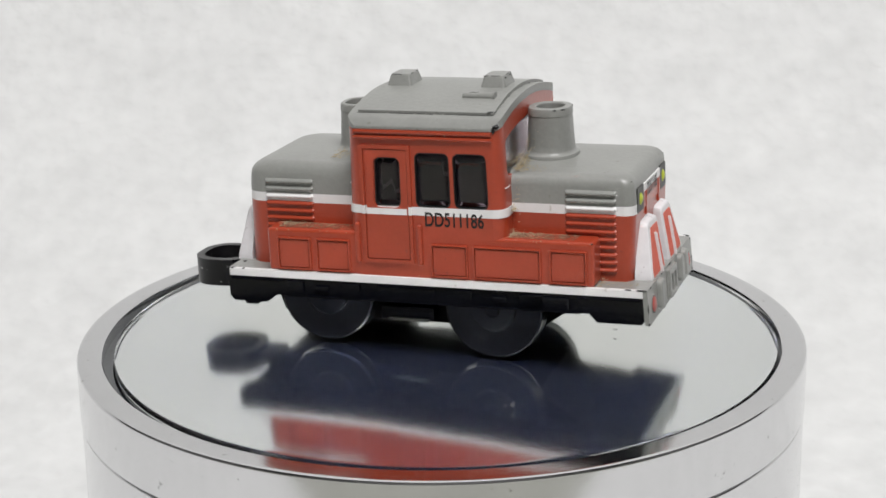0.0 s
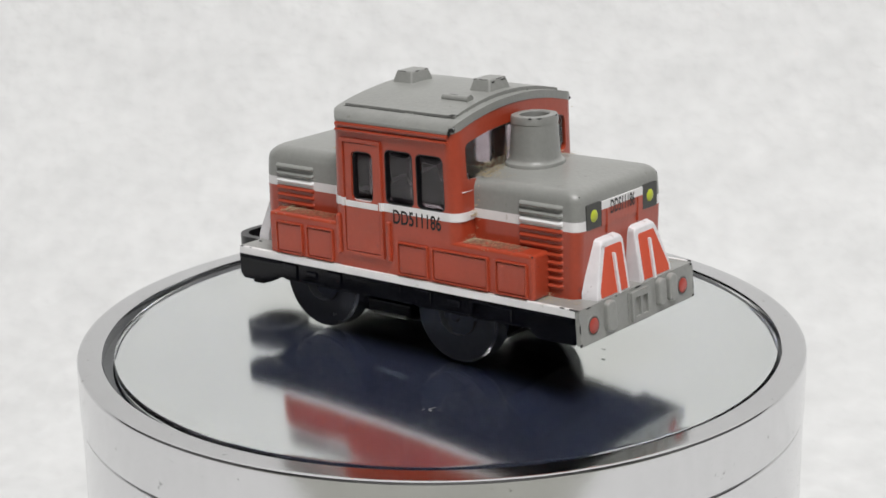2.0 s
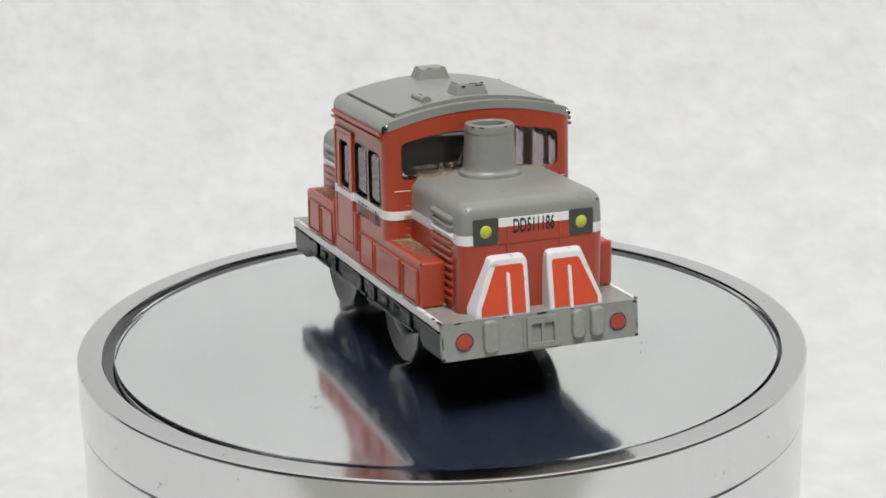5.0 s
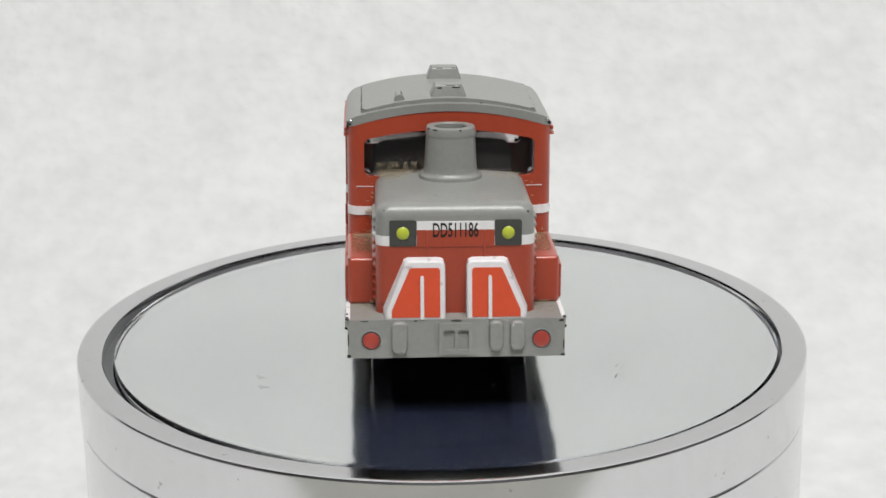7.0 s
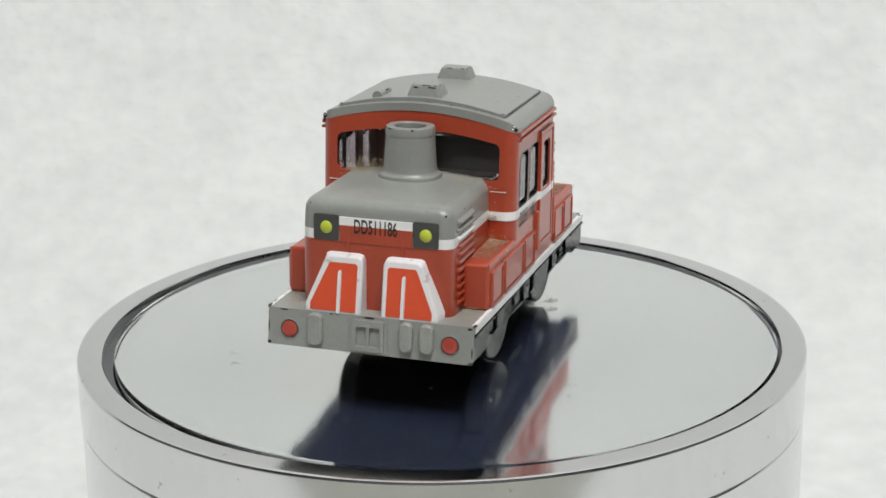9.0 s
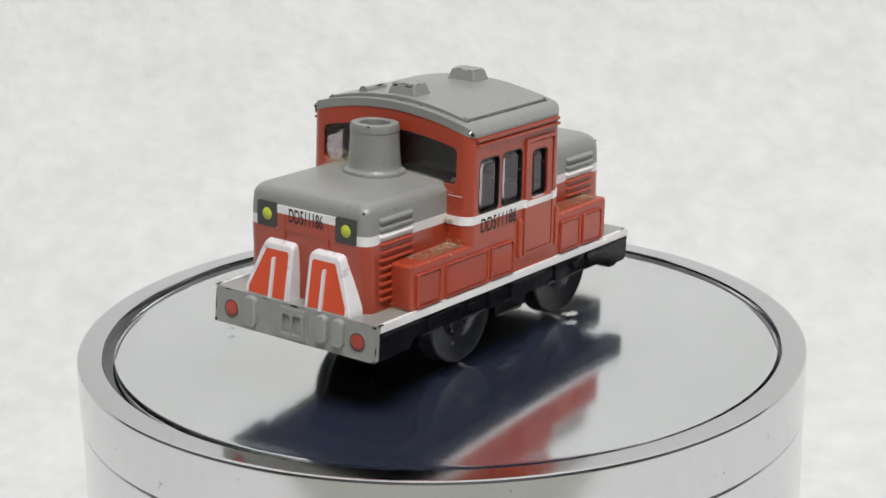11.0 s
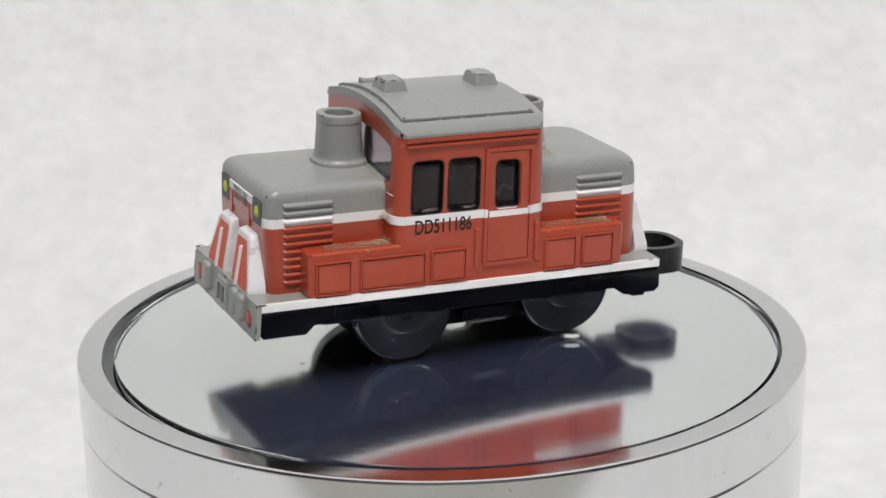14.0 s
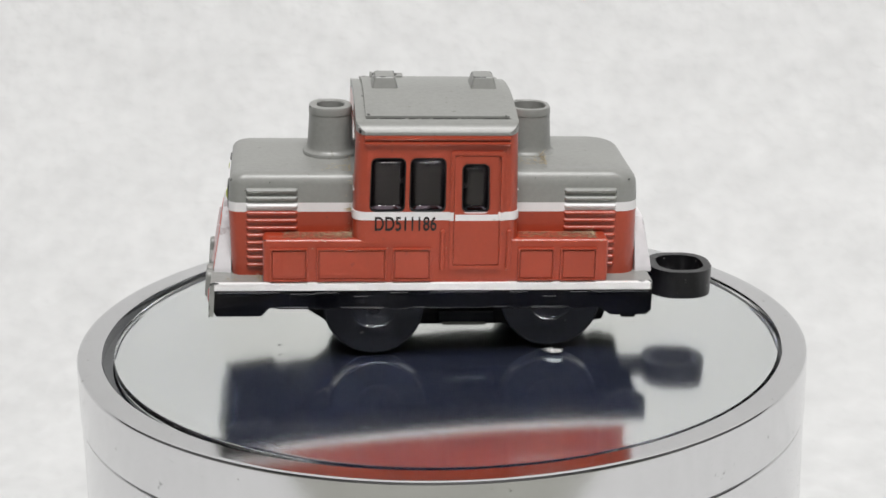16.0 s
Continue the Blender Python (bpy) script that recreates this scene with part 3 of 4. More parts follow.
def build_cab():
    cab = empty_part("cab")
    # side walls
    for s in (1, -1):
        outer = [(CAB0 + CORNER, 12.95), (CAB1 - CORNER, 12.95), (CAB1 - CORNER, 37.05), (CAB0 + CORNER, 37.05)]
        holes = [rounded(a, b, c, d, 0.95) for a, b, c, d in SIDE_WINDOWS]
        bm = plate(bmesh.new(), outer, holes, lambda u, v, w: (taper(u, v), s * w, v), CABY - 1.1, CABY)
        part("cab_side", bm, RED, cab, "red cab side with window openings")
    # end walls with a wide window each
    flat = CABY - CORNER
    top = [(flat - 2 * flat * k / 16, arch(flat - 2 * flat * k / 16)) for k in range(17)]
    for s, xe in ((1, CAB1), (-1, CAB0)):
        outer = [(-flat, 12.95), (flat, 12.95)] + top
        hole = rounded(-13.3, 13.3, 29.4, 35.4, 1.1)
        mid = [(12.2 - 24.4 * k / 12, 35.4 + 1.3 * (1 - ((12.2 - 24.4 * k / 12) / 12.2) ** 2)) for k in range(1, 12)]
        hole = hole[:12] + mid + hole[12:]
        bm = plate(bmesh.new(), outer, [hole], lambda u, v, w: (taper(xe - s * w, v), u, v), 0.0, 1.1)
        part("cab_end", bm, RED, cab, "red cab end with a wide window opening")
    # rounded corner posts
    for sx, xe in ((1, CAB1), (-1, CAB0)):
        for s in (1, -1):
            def bow(r, order=1):
                return [(xe - sx * (CORNER - r * math.cos(radians(a))), s * (flat + r * math.sin(radians(a)))) for a in range(0, 91, 10)][::order]
            bm = plate(bmesh.new(), bow(CORNER) + bow(CORNER - 1.1, -1), [], lambda u, v, w: (taper(u, w), v, w if w < 30 else arch(min(CABY, abs(v)))), 12.95, 37.0)
            post = part("corner_post", bm, RED, cab, angle=30)
            bm = plate(bmesh.new(), bow(CORNER + 0.05) + bow(CORNER - 0.3, -1), [], lambda u, v, w: (taper(u, w), v, w), 23.3, 24.65)
            part("stripe", bm, WHITE, post, "white painted stripe", angle=30)
    # white stripe round the cab
    for s in (1, -1):
        bm = box(bmesh.new(), taper(CAB0 + CORNER, 24), taper(CAB1 - CORNER, 24), s * CABY - 0.05, s * CABY + 0.05, 23.3, 24.65)
        part("stripe", bm, WHITE, cab, "white painted stripe")
        lettering("DD511186", 9.7, 2.35, lambda u, v, w: (8.35 - s * u, s * (CABY + 0.075), 22.75 + v), loco)
        for sx, xe in ((1, taper(CAB1, 24)), (-1, taper(CAB0, 24))):
            bm = box(bmesh.new(), xe - 0.05, xe + 0.05, min(s * 11.5, s * flat), max(s * 11.5, s * flat), 23.3, 24.65)
            part("stripe", bm, WHITE, cab, "white painted stripe")
        for x in (-6.72, 1.18):
            bm = box(bmesh.new(), x - 0.3, x + 0.3, min(s * (CABY - 0.1), s * (CABY + 0.43)), max(s * (CABY - 0.1), s * (CABY + 0.43)), 23.3, 24.65, 0.03, 1)
            part("stripe", bm, WHITE, cab, "white painted stripe")
        # gutter ridge, door frame, rails
        bm = box(bmesh.new(), taper(CAB0, 36) + 1.3, taper(CAB1, 36) - 1.3, s * CABY - 0.55, s * CABY + 0.55, 35.55, 36.0, 0.15, 2)
        part("gutter", bm, RED, cab)
        bm = box(bmesh.new(), taper(CAB0, 36) + 1.3, taper(CAB1, 36) - 1.3, s * CABY - 0.45, s * CABY + 0.45, 36.35, 36.95, 0.15, 2)
        part("gutter", bm, RED, cab)
        bm = bmesh.new()
        plate(bm, rounded(-7.0, 1.45, 15.3, 34.5, 0.3, 2), [rounded(-6.45, 0.9, 15.9, 33.9, 0.25, 2)], lambda u, v, w: (u, s * w, v), CABY - 0.1, CABY + 0.4)
        frame_ob = part("door_frame", bm, RED, cab)
        bm = bmesh.new()
        plate(bm, rounded(-6.3, 0.75, 16.05, 33.75, 0.22, 2), [rounded(-5.0, -0.35, 24.4, 32.6, 1.1)], lambda u, v, w: (taper(u, v), s * w, v), CABY - 0.1, CABY + 0.3)
        part("door_leaf", bm, RED, frame_ob)
        bm = box(bmesh.new(), -6.15, 0.6, s * (CABY + 0.25) - 0.085, s * (CABY + 0.25) + 0.085, 23.3, 24.3)
        part("stripe", bm, WHITE, frame_ob, "white painted stripe")
        for x in (2.5, -8.0):
            bm = bmesh.new()
            plate(bm, rounded(x - 0.42, x + 0.42, 15.1, 21.8, 0.4, 4), [], lambda u, v, w: (u, s * w, v), CABY - 0.3, CABY + 0.55)
            edges = [e for e in bm.edges if all(abs(v.co.y) > CABY + 0.5 for v in e.verts)]
            bmesh.ops.bevel(bm, geom=edges, offset=0.28, segments=3, affect="EDGES", profile=0.5)
            part("handrail", bm, RED, cab)
        for a, b, c, d0 in SIDE_WINDOWS:
            bm = bmesh.new()
            plate(bm, rounded(a - 0.08, b + 0.08, c - 0.08, d0 + 0.08, 1.0), [rounded(a + 0.1, b - 0.1, c + 0.1, d0 - 0.1, 0.85)],
                  lambda u, v, w: (taper(u, v), s * w, v), CABY - 0.95, CABY + 0.03)
            win = part("window_frame", bm, FRAME, cab, "dark window surround with worn paint")
            bm = bmesh.new()
            rings = []
            for d, h in ((0.09, -1.05), (0.09, -0.85), (0.25, -0.72), (0.55, -0.48), (0.85, -0.24), (1.02, -0.15), (1.35, -0.11)):
                rings.append([bm.verts.new((taper(u, v), s * (CABY + h), v)) for u, v in rounded(a + d, b - d, c + d, d0 - d, max(0.25, 0.9 - d * 0.5))])
            for p, q in zip(rings, rings[1:]):
                for k in range(len(p)):
                    j = (k + 1) % len(p)
                    bm.faces.new((p[k], p[j], q[j], q[k]))
            bm.faces.new(rings[0])
            bm.faces.new(rings[-1])
            part("pane", bm, SIDE_TINT, win, "clear pane tinted dark for the dim cab behind it", angle=60)
    for s, xe in ((1, CAB1), (-1, CAB0)):
        bm = bmesh.new()
        hole = rounded(-13.3, 13.3, 29.6, 36.2, 1.1)
        plate(bm, hole, [], lambda u, v, w: (taper(xe - s * w, v), u, v), 0.35, 1.6)
        rim = [e for e in bm.edges if all(abs(v.co.x - taper(xe - s * 0.35, v.co.z)) < 0.01 for v in e.verts)]
        bmesh.ops.bevel(bm, geom=rim, offset=0.9, segments=4, affect="EDGES", profile=0.5)
        part("windscreen", bm, SMOKE, cab, "smoked clear windscreen")
        for side in (-1, 1):
            bm = bmesh.new()
            plate(bm, rounded(*sorted((side * 11.9, side * 14.5)), 27.78, 27.87, 0.04, 2), [], lambda u, v, w: (taper(xe - s * w, v), u, v), -0.03, 0.2)
            part("parting_line", bm, WHITE, cab, "pale worn moulding line")
    # solid near-black block, put in so that the windows look dark
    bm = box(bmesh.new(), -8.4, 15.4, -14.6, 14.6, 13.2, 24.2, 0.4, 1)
    part("cab_interior", bm, DARK, cab, "near-black block filling the lower cab")


def build_roof():
    bm = bmesh.new()
    edge = [16.05, 16.02, 15.94, 15.8, 15.6, 15.35, 15.0, 14.6, 14.2, 13.9]
    ys = [-y for y in edge] + [-13.5 + 27.0 * k / 34 for k in range(35)] + edge[::-1]

    def bend(y):
        k = max(0.0, abs(y) - 14.0) / 2.06
        return CORNER * (1 - math.sqrt(max(0.0, 1 - k * k)))

    x0, x1 = taper(CAB0, 38) - 0.05, taper(CAB1, 38) + 0.05
    def shell(xa, xb, low, high, yy):
        a = [[bm.verts.new((x + q * bend(y), y, f(y))) for y in yy] for x, q in ((xa, 1), (xb, -1)) for f in (low, high)]
        la, ha, lb, hb = a
        n = len(yy)
        for k in range(n - 1):
            bm.faces.new((la[k], la[k + 1], lb[k + 1], lb[k]))
            bm.faces.new((ha[k], ha[k + 1], hb[k + 1], hb[k]))
            bm.faces.new((la[k], la[k + 1], ha[k + 1], ha[k]))
            bm.faces.new((lb[k], lb[k + 1], hb[k + 1], hb[k]))
        for k in (0, n - 1):
            bm.faces.new((la[k], ha[k], hb[k], lb[k]))
    shell(x0, x1, lambda y: arch(min(15.9, abs(y))) - 0.02, rim_top, ys)
    edges = [e for e in bm.edges if len(e.link_faces) == 2 and e.calc_face_angle() > 1.0 and abs(e.verts[0].co.x - e.verts[1].co.x) < 0.01 and e.verts[0].co.z > arch(min(15.9, abs(e.verts[0].co.y))) + 0.2]
    bmesh.ops.bevel(bm, geom=edges, offset=0.45, segments=3, affect="EDGES", profile=0.5)
    roof = part("roof", bm, GREY, loco, "grey arched roof with chipped corners")
    bm = bmesh.new()
    ys2 = [-13.5 + 27.0 * k / 32 for k in range(33)]
    shell(x0 + 1.4, x1 - 1.5, lambda y: rim_top(y) - 0.3, lambda y: 41.4 - 1.9 * (y / 13.5) ** 2, ys2)
    edges = [e for e in bm.edges if len(e.link_faces) == 2 and e.calc_face_angle() > 0.9]
    bmesh.ops.bevel(bm, geom=edges, offset=0.2, segments=2, affect="EDGES", profile=0.5)
    part("roof_panel", bm, GREY, roof, "raised grey roof panel")
    for xc in (-4.7, 11.2):
        bm = bmesh.new()
        bot = rounded(xc - 2.2, xc + 2.2, -2.95, 2.95, 0.5, 3)
        lo = [bm.verts.new((x, y, 41.0)) for x, y in bot]
        hi = [bm.verts.new((xc + (x - xc) * 0.74, y * 0.74, 43.15)) for x, y in bot]
        for k in range(len(lo)):
            j = (k + 1) % len(lo)
            bm.faces.new((lo[k], lo[j], hi[j], hi[k]))
        f = bm.faces.new(hi)
        bm.faces.new(lo)
        bmesh.ops.bevel(bm, geom=list(f.edges), offset=0.3, segments=2, affect="EDGES", profile=0.5)
        vent = part("roof_vent", bm, GREY, roof)
        bm = bmesh.new()
        wear = random.Random(int(xc * 10))
        for side in (0, 1, 2, 3):
            for _ in range(5):
                k, n = wear.uniform(-0.85, 0.85), wear.uniform(0.15, 0.6)
                px, py = ((1, k), (-1, k), (k, 1), (k, -1))[side]
                m = pose(xc + 1.55 * px, 2.1 * py, 43.02, wear.uniform(-10, 10), wear.uniform(-10, 10), (90 if side < 2 else 0) + wear.uniform(-6, 6))
                bmesh.ops.create_icosphere(bm, subdivisions=1, radius=1, matrix=m @ Matrix.Diagonal((n, 0.09, 0.1, 1)))
        part("dark_edge", bm, CHIP_SEAM, vent, "dark rubbed edges", kind="stuff")
    bm = lathe(bmesh.new(), [(0.35, -2.7), (0.6, -2.6), (0.62, 2.0), (0.85, 2.7), (0.5, 2.75)], 16)
    bmesh.ops.rotate(bm, verts=bm.verts, matrix=Matrix.Rotation(radians(90), 3, "Y"))
    bmesh.ops.translate(bm, verts=bm.verts, vec=(10.5, -7.7, 40.85))
    horn = part("horn", bm, GREY, roof)
    bm = box(bmesh.new(), 8.6, 12.2, -8.2, -7.2, 40.3, 41.1, 0.2, 1)
    part("horn_base", bm, GREY, horn)
    # rubbed and chipped paint along the roof edges; strips also paint the panel seam's shade
    rng = random.Random(21)
    bm = bmesh.new()
    for s in (1, -1):
        x = x0 + 1.2
        while x < x1 - 1.6:
            n = rng.uniform(0.4, 2.6)
            y, h = s * 13.58, rng.uniform(0.06, 0.17)
            box(bm, x, min(x + n, x1 - 1.6), y - h, y + h, rim_top(y) - 0.12, rim_top(y) + 0.03)
            x += n + (rng.uniform(0.05, 0.5) if rng.random() < 0.35 else -0.02)
    for k in range(18):
        y = -13.0 + 26.0 * k / 18 + rng.uniform(-0.4, 0.4)
        n = rng.uniform(0.2, 0.9)
        m = pose(x1 - 1.44, y, rim_top(y), -math.degrees(math.atan(3.4 * y / 185.0)), 0, 0) @ Matrix.Diagonal((0.06, n, 0.06, 1))
        if rng.random() < 0.45:
            bmesh.ops.create_cube(bm, size=1, matrix=m)
    part("dark_edge", bm, CHIP_SEAM, roof, "dark lines of rubbed paint and painted seam shade", kind="stuff")
    for x, y, z, sx, sy, sz, tilt in ((15.55, -15.6, 37.75, 0.55, 0.3, 0.35, 40), (15.2, -15.85, 37.2, 0.3, 0.15, 0.4, 0), (15.6, 15.65, 37.6, 0.2, 0.28, 0.3, 20), (-8.3, -15.35, 37.7, 0.14, 0.22, 0.55, 25),
                                (-8.3, 15.4, 37.65, 0.13, 0.2, 0.45, 25), (14.2, -13.25, 39.55, 0.75, 0.3, 0.1, 30), (14.3, 12.9, 39.6, 0.2, 0.6, 0.1, 20), (-7.2, 13.3, 39.5, 0.2, 0.35, 0.1, 0),
                                (12.9, 1.2, 42.75, 0.12, 0.75, 0.1, 0), (12.95, -1.4, 42.7, 0.14, 0.4, 0.12, 0), (13.12, -7.7, 41.35, 0.14, 0.5, 0.3, 0), (9.5, -7.3, 41.35, 0.9, 0.1, 0.08, 0), (14.9, 5.0, 40.6, 0.12, 0.2, 0.1, 0)):
        bm = bmesh.new()
        bmesh.ops.create_icosphere(bm, subdivisions=2, radius=1, matrix=pose(x, y, z, 0, 0, tilt) @ Matrix.Diagonal((sx, sy, sz, 1)))
        for v in bm.verts:
            v.co += Vector((rng.uniform(-1, 1), rng.uniform(-1, 1), rng.uniform(-1, 1))) * 0.04
        part("chipped_spot", bm, CHIP_SEAM, roof, "bare spot with chipped paint")
    for y in (-15.3, 15.2):
        bm = bmesh.new()
        bmesh.ops.create_icosphere(bm, subdivisions=2, radius=1, matrix=pose(15.75, y, 38.0, 30, 20, 30) @ Matrix.Diagonal((0.2, 0.42, 0.3, 1)))
        part("bare_metal_spot", bm, STEEL, roof, "bright bare metal where paint has chipped")


def build_stack(xc, bore):
    prof = [(5.35, 29.3), (5.35, 30.3), (5.2, 30.65), (4.75, 30.9), (4.55, 31.3), (4.42, 32.2), (4.14, 36.5), (4.12, 36.75), (4.22, 36.9), (4.16, 37.75), (4.0, 38.05),
            (bore + 0.2, 38.12), (bore, 37.95), (bore - 0.15, 33.5)]
    bm = lathe(bmesh.new(), prof, 56, centre=(xc, 0, 0), sx=0.83, sy=0.91, power=2.35)
    stack = part("exhaust_pipe", bm, GREY, loco, "grey exhaust stack with open top")
    bm = lathe(bmesh.new(), [(bore - 0.14, 33.5), (bore - 0.14, 34.7)], 24, centre=(xc, 0, 0), sx=0.83, sy=0.91, power=2.35)
    part("stack_bore", bm, DARK, stack, "near-black plug in the bore")
    for a, h, size in ((-40, 37.9, 0.5), (-62, 37.95, 0.3), (20, 37.95, 0.22)):
        c, d = math.cos(radians(a)), math.sin(radians(a))
        bm = bmesh.new()
        bmesh.ops.create_icosphere(bm, subdivisions=2, radius=1, matrix=pose(xc + 3.45 * c, 3.85 * d, h, 0, 0, a + 90) @ Matrix.Diagonal((size, 0.16, 0.14, 1)))
        part("chipped_spot", bm, CHIP_SEAM, stack, "bare spot with chipped paint")


def build_loop():
    """The black coupling loop behind the rear beam."""
    bm = bmesh.new()
    outer = rounded(-44.2, -33.8, -5.3, 5.3, 4.2, 8)
    inner = rounded(-42.9, -35.2, -4.0, 4.0, 3.1, 8)
    plate(bm, outer, [inner], lambda u, v, w: (u, v, w), 6.2, 10.8)
    bmesh.ops.bevel(bm, geom=[e for e in bm.edges if e.is_manifold and e.calc_face_angle() > 1.2], offset=0.25, segments=2, affect="EDGES", profile=0.5)
    loop = part("coupling_loop", bm, FRAME, loco, "black plastic coupling loop")
    bm = box(bmesh.new(), -35.2, -30.0, -2.6, 2.6, 6.8, 9.5, 0.3, 2)
    part("coupling_neck", bm, BLACK, loop)


def build_debris():
    """Dry dust and fibres caught in the corners."""
    rng = random.Random(11)
    spots = []
    for s in (1, -1):
        spots += [((16.8, 27.5), (s * 12.2, s * 15.2), 20.2, 55), ((-22, -10), (s * 12.2, s * 15.2), 20.2, 45),
                  ((31, 37), (s * 12.3, s * 15.3), 13.0, 22), ((16.9, 17.6), (s * 11.9, s * 13.2), 24.0, 14)]
        spots += [((16.9, 21.5), (s * 3.9, s * 11.0), 29.9, 75 if s < 0 else 45), ((-14.5, -9.9), (s * 3.9, s * 9.5), 30.6, 50)]
    for (x0, x1), (y0, y1), z, n in spots:
        bm = bmesh.new()
        for k in range(n * 7):
            # most of it lies against the cab and the hood
            x, y = x0 + (x1 - x0) * rng.random() ** 2.6, y0 + (y1 - y0) * rng.random() ** 1.7
            heap = 0.9 * math.exp(-3.0 * abs(x - x0) / abs(x1 - x0)) if k % 3 == 0 else 0.05
            m = pose(x, y, z + rng.random() ** 2 * heap, rng.uniform(-25, 25), rng.uniform(-30, 30) * heap, rng.uniform(0, 180))
            m = m @ Matrix.Diagonal((rng.uniform(0.05, 0.2) + 0.7 * rng.random() ** 8, rng.uniform(0.015, 0.035), rng.uniform(0.015, 0.03), 1))
            bmesh.ops.create_icosphere(bm, subdivisions=1, radius=1, matrix=m)
        part("dust", bm, STRAW, loco, "dry straw coloured dust and fibres", kind="stuff")
        if 15 < z < 22:
            bm = bmesh.new()
            for _ in range(n * 9):
                x, y = x0 + (x1 - x0) * rng.random() ** 1.4, y0 + (y1 - y0) * rng.random() ** 1.2
                m = pose(x, y, z - 0.01, 0, 0, rng.uniform(0, 180)) @ Matrix.Diagonal((rng.uniform(0.05, 0.3), rng.uniform(0.04, 0.14), 0.025, 1))
                bmesh.ops.create_icosphere(bm, subdivisions=1, radius=1, matrix=m)
            part("grime", bm, GRIME, loco, "brown film of fine dust", kind="stuff")
    # fluff caught between the front stack and the windscreen
    bm = bmesh.new()
    for _ in range(300):
        y = -rng.uniform(0.5, 11.5)
        m = pose(16.7 + rng.random() ** 2 * 1.6, y, 30.0 + rng.random() ** 2 * (4.0 if y > -4.5 else 1.8), rng.uniform(-70, 70), rng.uniform(-70, 70), rng.uniform(0, 180))
        bmesh.ops.create_icosphere(bm, subdivisions=1, radius=1, matrix=m @ Matrix.Diagonal((rng.uniform(0.1, 0.65), 0.03, 0.03, 1)))
    for _ in range(26):
        a = radians(rng.gauss(-128, 16))
        m = pose(19.85 + 3.62 * math.cos(a), 3.95 * math.sin(a), rng.uniform(31.5, 35.5), rng.uniform(-60, 60), rng.uniform(-60, 60), rng.uniform(0, 180))
        bmesh.ops.create_icosphere(bm, subdivisions=1, radius=1, matrix=m @ Matrix.Diagonal((rng.uniform(0.08, 0.3), 0.035, 0.035, 1)))
    part("dust", bm, STRAW, loco, "pale fluff caught beside the stack", kind="stuff")
    # specks on the windscreens
    for sx, xe in ((1, CAB1), (-1, CAB0)):
        bm = bmesh.new()
        for _ in range(60):
            z = 30.0 + 5.0 * rng.random() ** 1.8
            m = pose(taper(xe, z) - sx * 0.33, rng.uniform(-12.3, 12.3), z, rng.uniform(0, 180), 0, 0)
            bmesh.ops.create_icosphere(bm, subdivisions=1, radius=1, matrix=m @ Matrix.Diagonal((0.02, rng.uniform(0.03, 0.07) + 0.3 * rng.random() ** 6, 0.03, 1)))
        part("screen_dust", bm, FINE, loco, "pale specks on the windscreen", kind="stuff")
    # fibres clinging to the angle between the hood and the cab
    for s in (1, -1):
        bm = bmesh.new()
        for _ in range(16 if s < 0 else 6):
            m = pose(16.9 + rng.random() ** 2 * 1.2, s * (12.0 + rng.random() ** 2 * 1.0), rng.uniform(20.3, 29.5), rng.uniform(-60, 60), rng.uniform(-60, 60), rng.uniform(0, 180))
            bmesh.ops.create_icosphere(bm, subdivisions=1, radius=1, matrix=m @ Matrix.Diagonal((rng.uniform(0.12, 0.45), 0.04, 0.04, 1)))
        part("dust", bm, STRAW, loco, "dry straw coloured dust and fibres", kind="stuff")


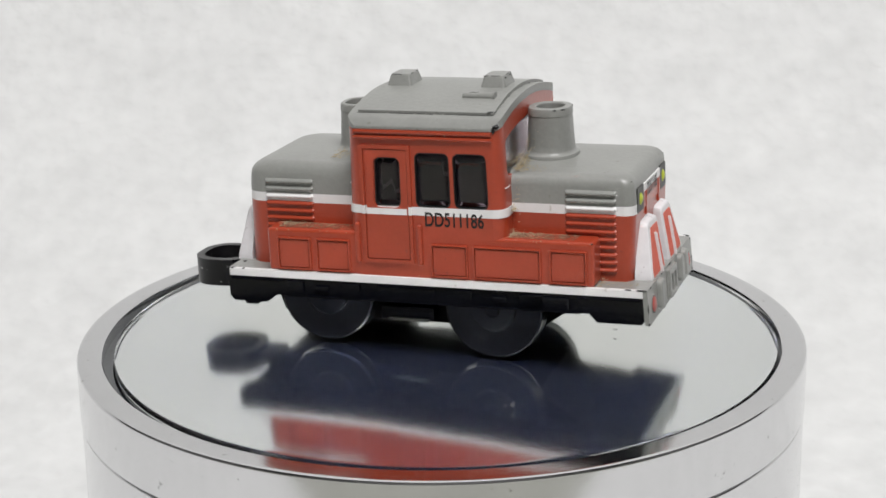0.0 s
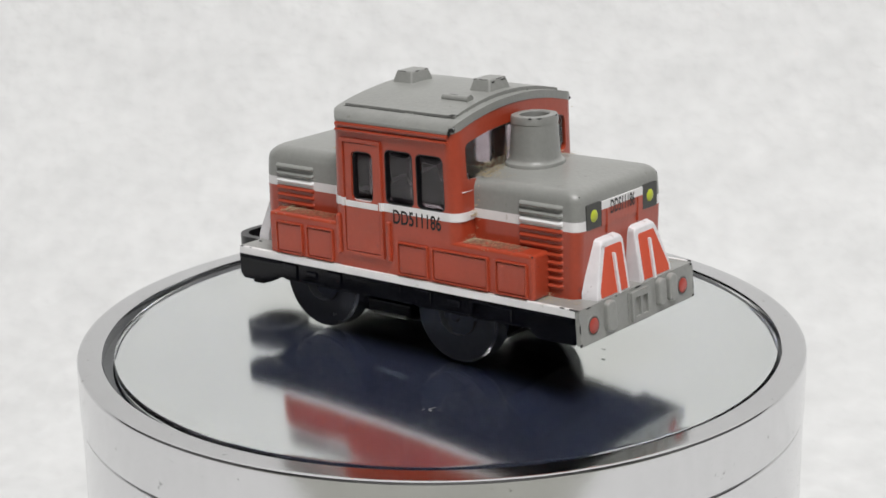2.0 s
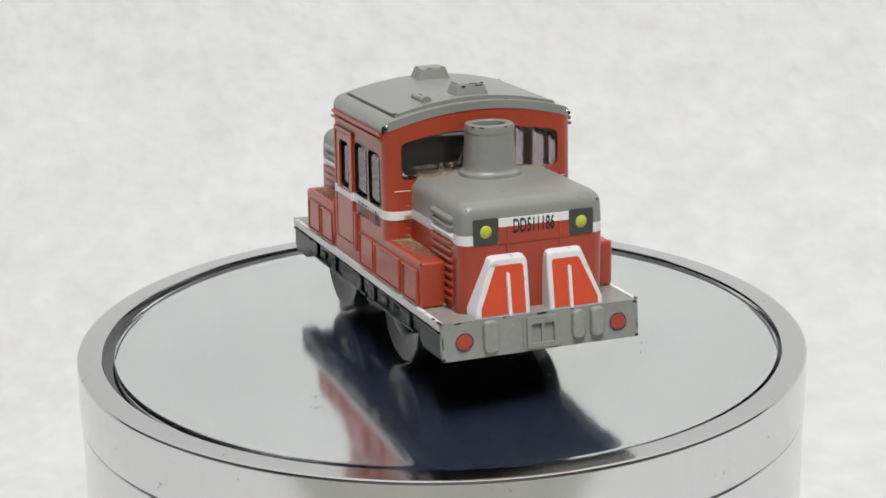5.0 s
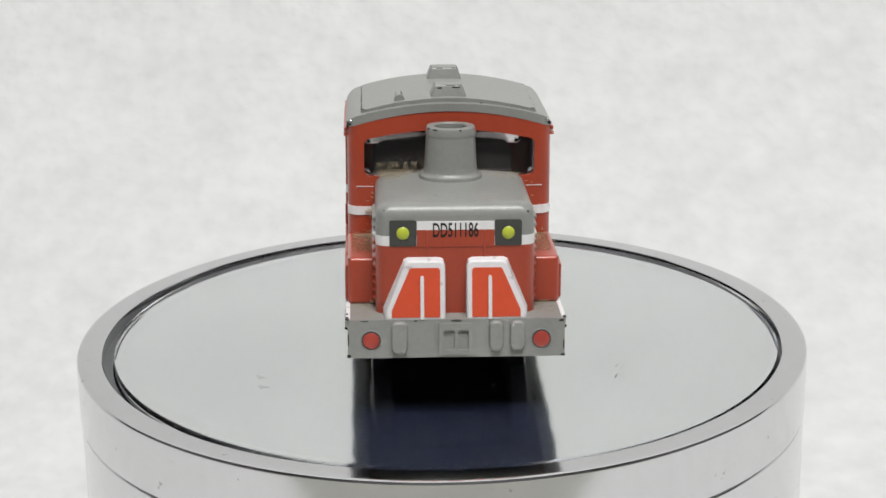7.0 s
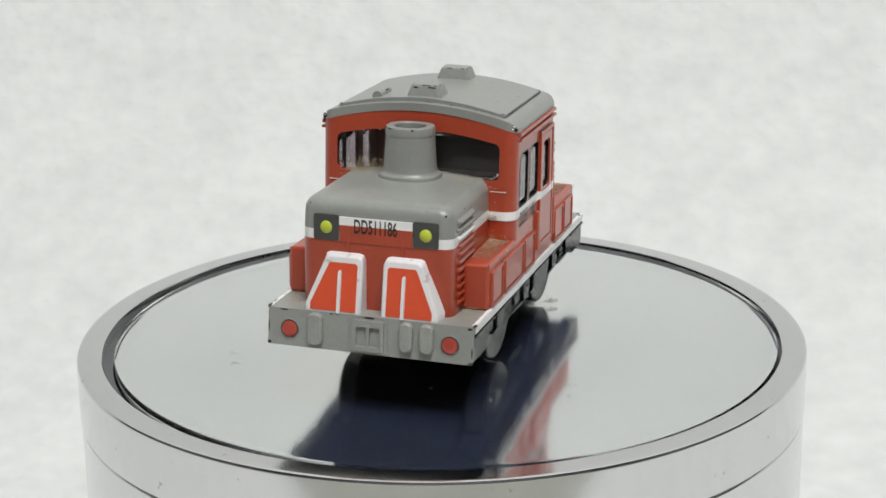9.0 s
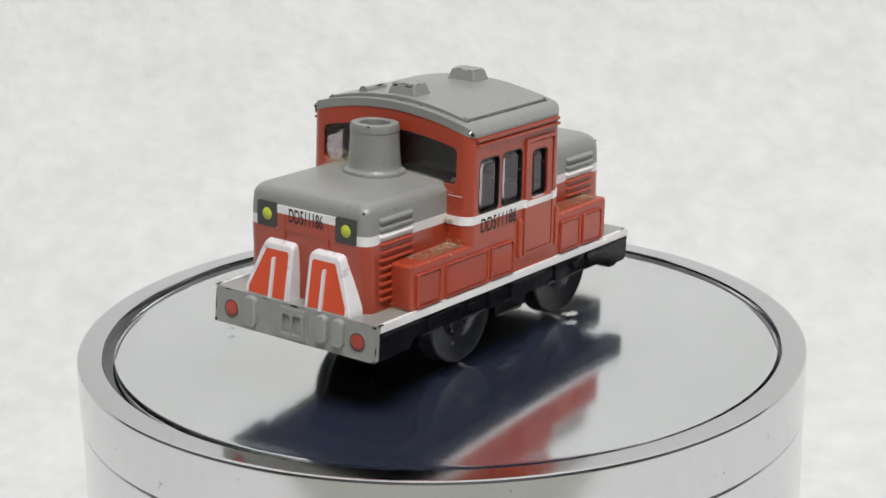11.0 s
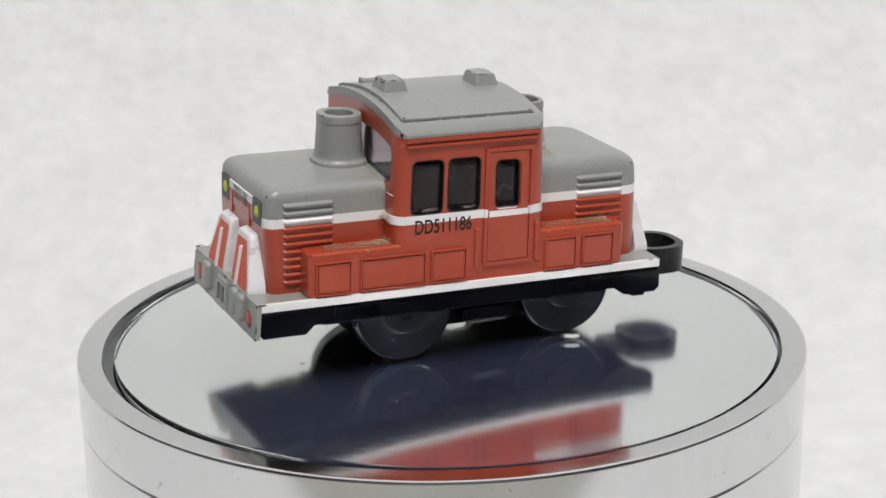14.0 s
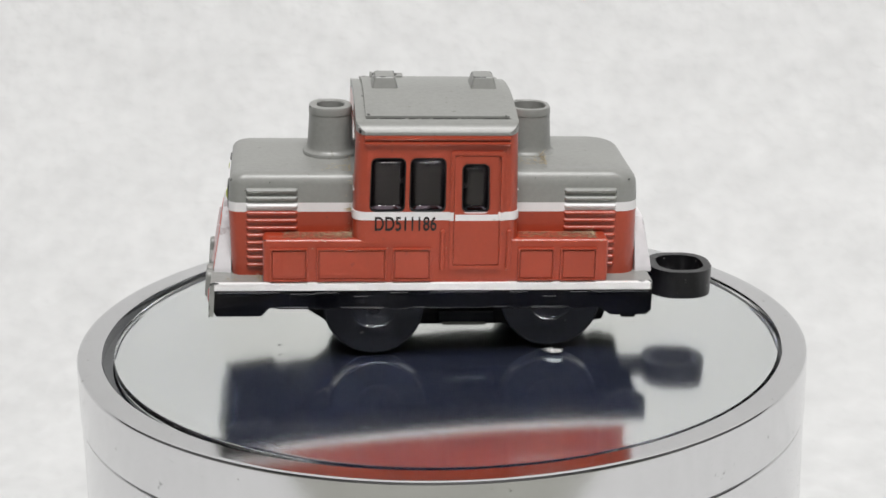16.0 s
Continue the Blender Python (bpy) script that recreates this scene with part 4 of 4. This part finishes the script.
def build_wear():
    rng = random.Random(5)
    for x, y, z, sx, sy, sz in ((35.3, -10.4, 28.6, 0.25, 0.3, 0.22), (35.5, 10.6, 28.3, 0.2, 0.25, 0.3), (29.5, 11.45, 28.2, 0.25, 0.12, 0.12), (33.4, 11.6, 26.9, 0.12, 0.1, 0.16), (-27.6, 11.0, 28.6, 0.3, 0.14, 0.12),
                                (-12.5, 11.2, 28.9, 0.35, 0.12, 0.1), (21.0, -11.4, 28.3, 0.2, 0.1, 0.1), (30.3, 15.75, 20.0, 0.2, 0.12, 0.1), (30.4, -15.7, 19.9, 0.2, 0.15, 0.15)):
        bm = bmesh.new()
        bmesh.ops.create_icosphere(bm, subdivisions=2, radius=1, matrix=pose(x, y, z, 0, 0, rng.uniform(0, 90)) @ Matrix.Diagonal((sx, sy, sz, 1)))
        part("chipped_spot", bm, CHIP_SEAM, loco, "bare spot with chipped paint")
    for s in (1, -1):
        bm = bmesh.new()
        lines = [((-7.0, 1.4), 15.35), ((-7.0, 1.4), 34.4), ((-24, -9), 20.0), ((16, 30.6), 20.0), ((-22, 29.6), 18.7), ((-22, 29.6), 13.4), ((2.2, 2.8), 15.3), ((-8.4, -7.6), 15.3), ((2.2, 2.8), 21.6), ((-9, 16), 36.1)]
        for (x0, x1), z in lines:
            for _ in range(7 if x1 - x0 > 1 else 3):
                m = pose(rng.uniform(x0, x1), s * (CABY + (0.22 if z < 36 else 0.2)), z + rng.uniform(-0.12, 0.12), 0, rng.uniform(0, 90), 0)
                bmesh.ops.create_icosphere(bm, subdivisions=1, radius=1, matrix=m @ Matrix.Diagonal((rng.uniform(0.05, 0.2), 0.05, rng.uniform(0.03, 0.08), 1)))
        part("rubbed_specks", bm, STRAW, loco, "pale rubbed specks on raised edges", kind="stuff")
    # fine dust and scratches that show on the dark reflection
    bm = bmesh.new()
    for _ in range(110):
        r, a = 52 * math.sqrt(rng.random()), rng.uniform(0, 2 * math.pi)
        x, y = r * math.cos(a), r * math.sin(a)
        m = pose(x, y, dome(r) + 0.015, 0, 0, rng.uniform(0, 180)) @ Matrix.Diagonal((rng.uniform(0.06, 0.45) * rng.random() + 0.05, rng.uniform(0.03, 0.07), 0.02, 1))
        bmesh.ops.create_icosphere(bm, subdivisions=1, radius=1, matrix=m)
    part("fine_dust", bm, FINE, mirror_disc, "fine dust and short scratches", kind="stuff")


build_footplate()
build_beam()
build_skirt()
build_wheels()
build_hood(1, 36.2, 15.0, "front_hood")
build_hood(-1, -29.4, -8.0, "rear_hood")
build_nose()
build_side_boxes()
build_cab()
build_roof()
build_stack(19.85, 2.65)
build_stack(-12.45, 3.2)
build_loop()
build_debris()
build_wear()


# ---- what turns ----
def motions():
    seat = Matrix.Translation((-0.0003, -0.00015, 0)) @ pose(0, 0, 0, 0, -2.1, 0) @ pose(0, 0, 0, -1.0, 0, 0)
    walk(loco, [(t, Matrix.Translation(DISC * MM) @ pose(0, 0, 0, 0, 0, a) @ seat) for t, a in TURN])
    walk(mirror_disc, [(t, Matrix.Translation(DISC * MM) @ pose(0, 0, 0, 0, 0, a)) for t, a in TURN])


motions()
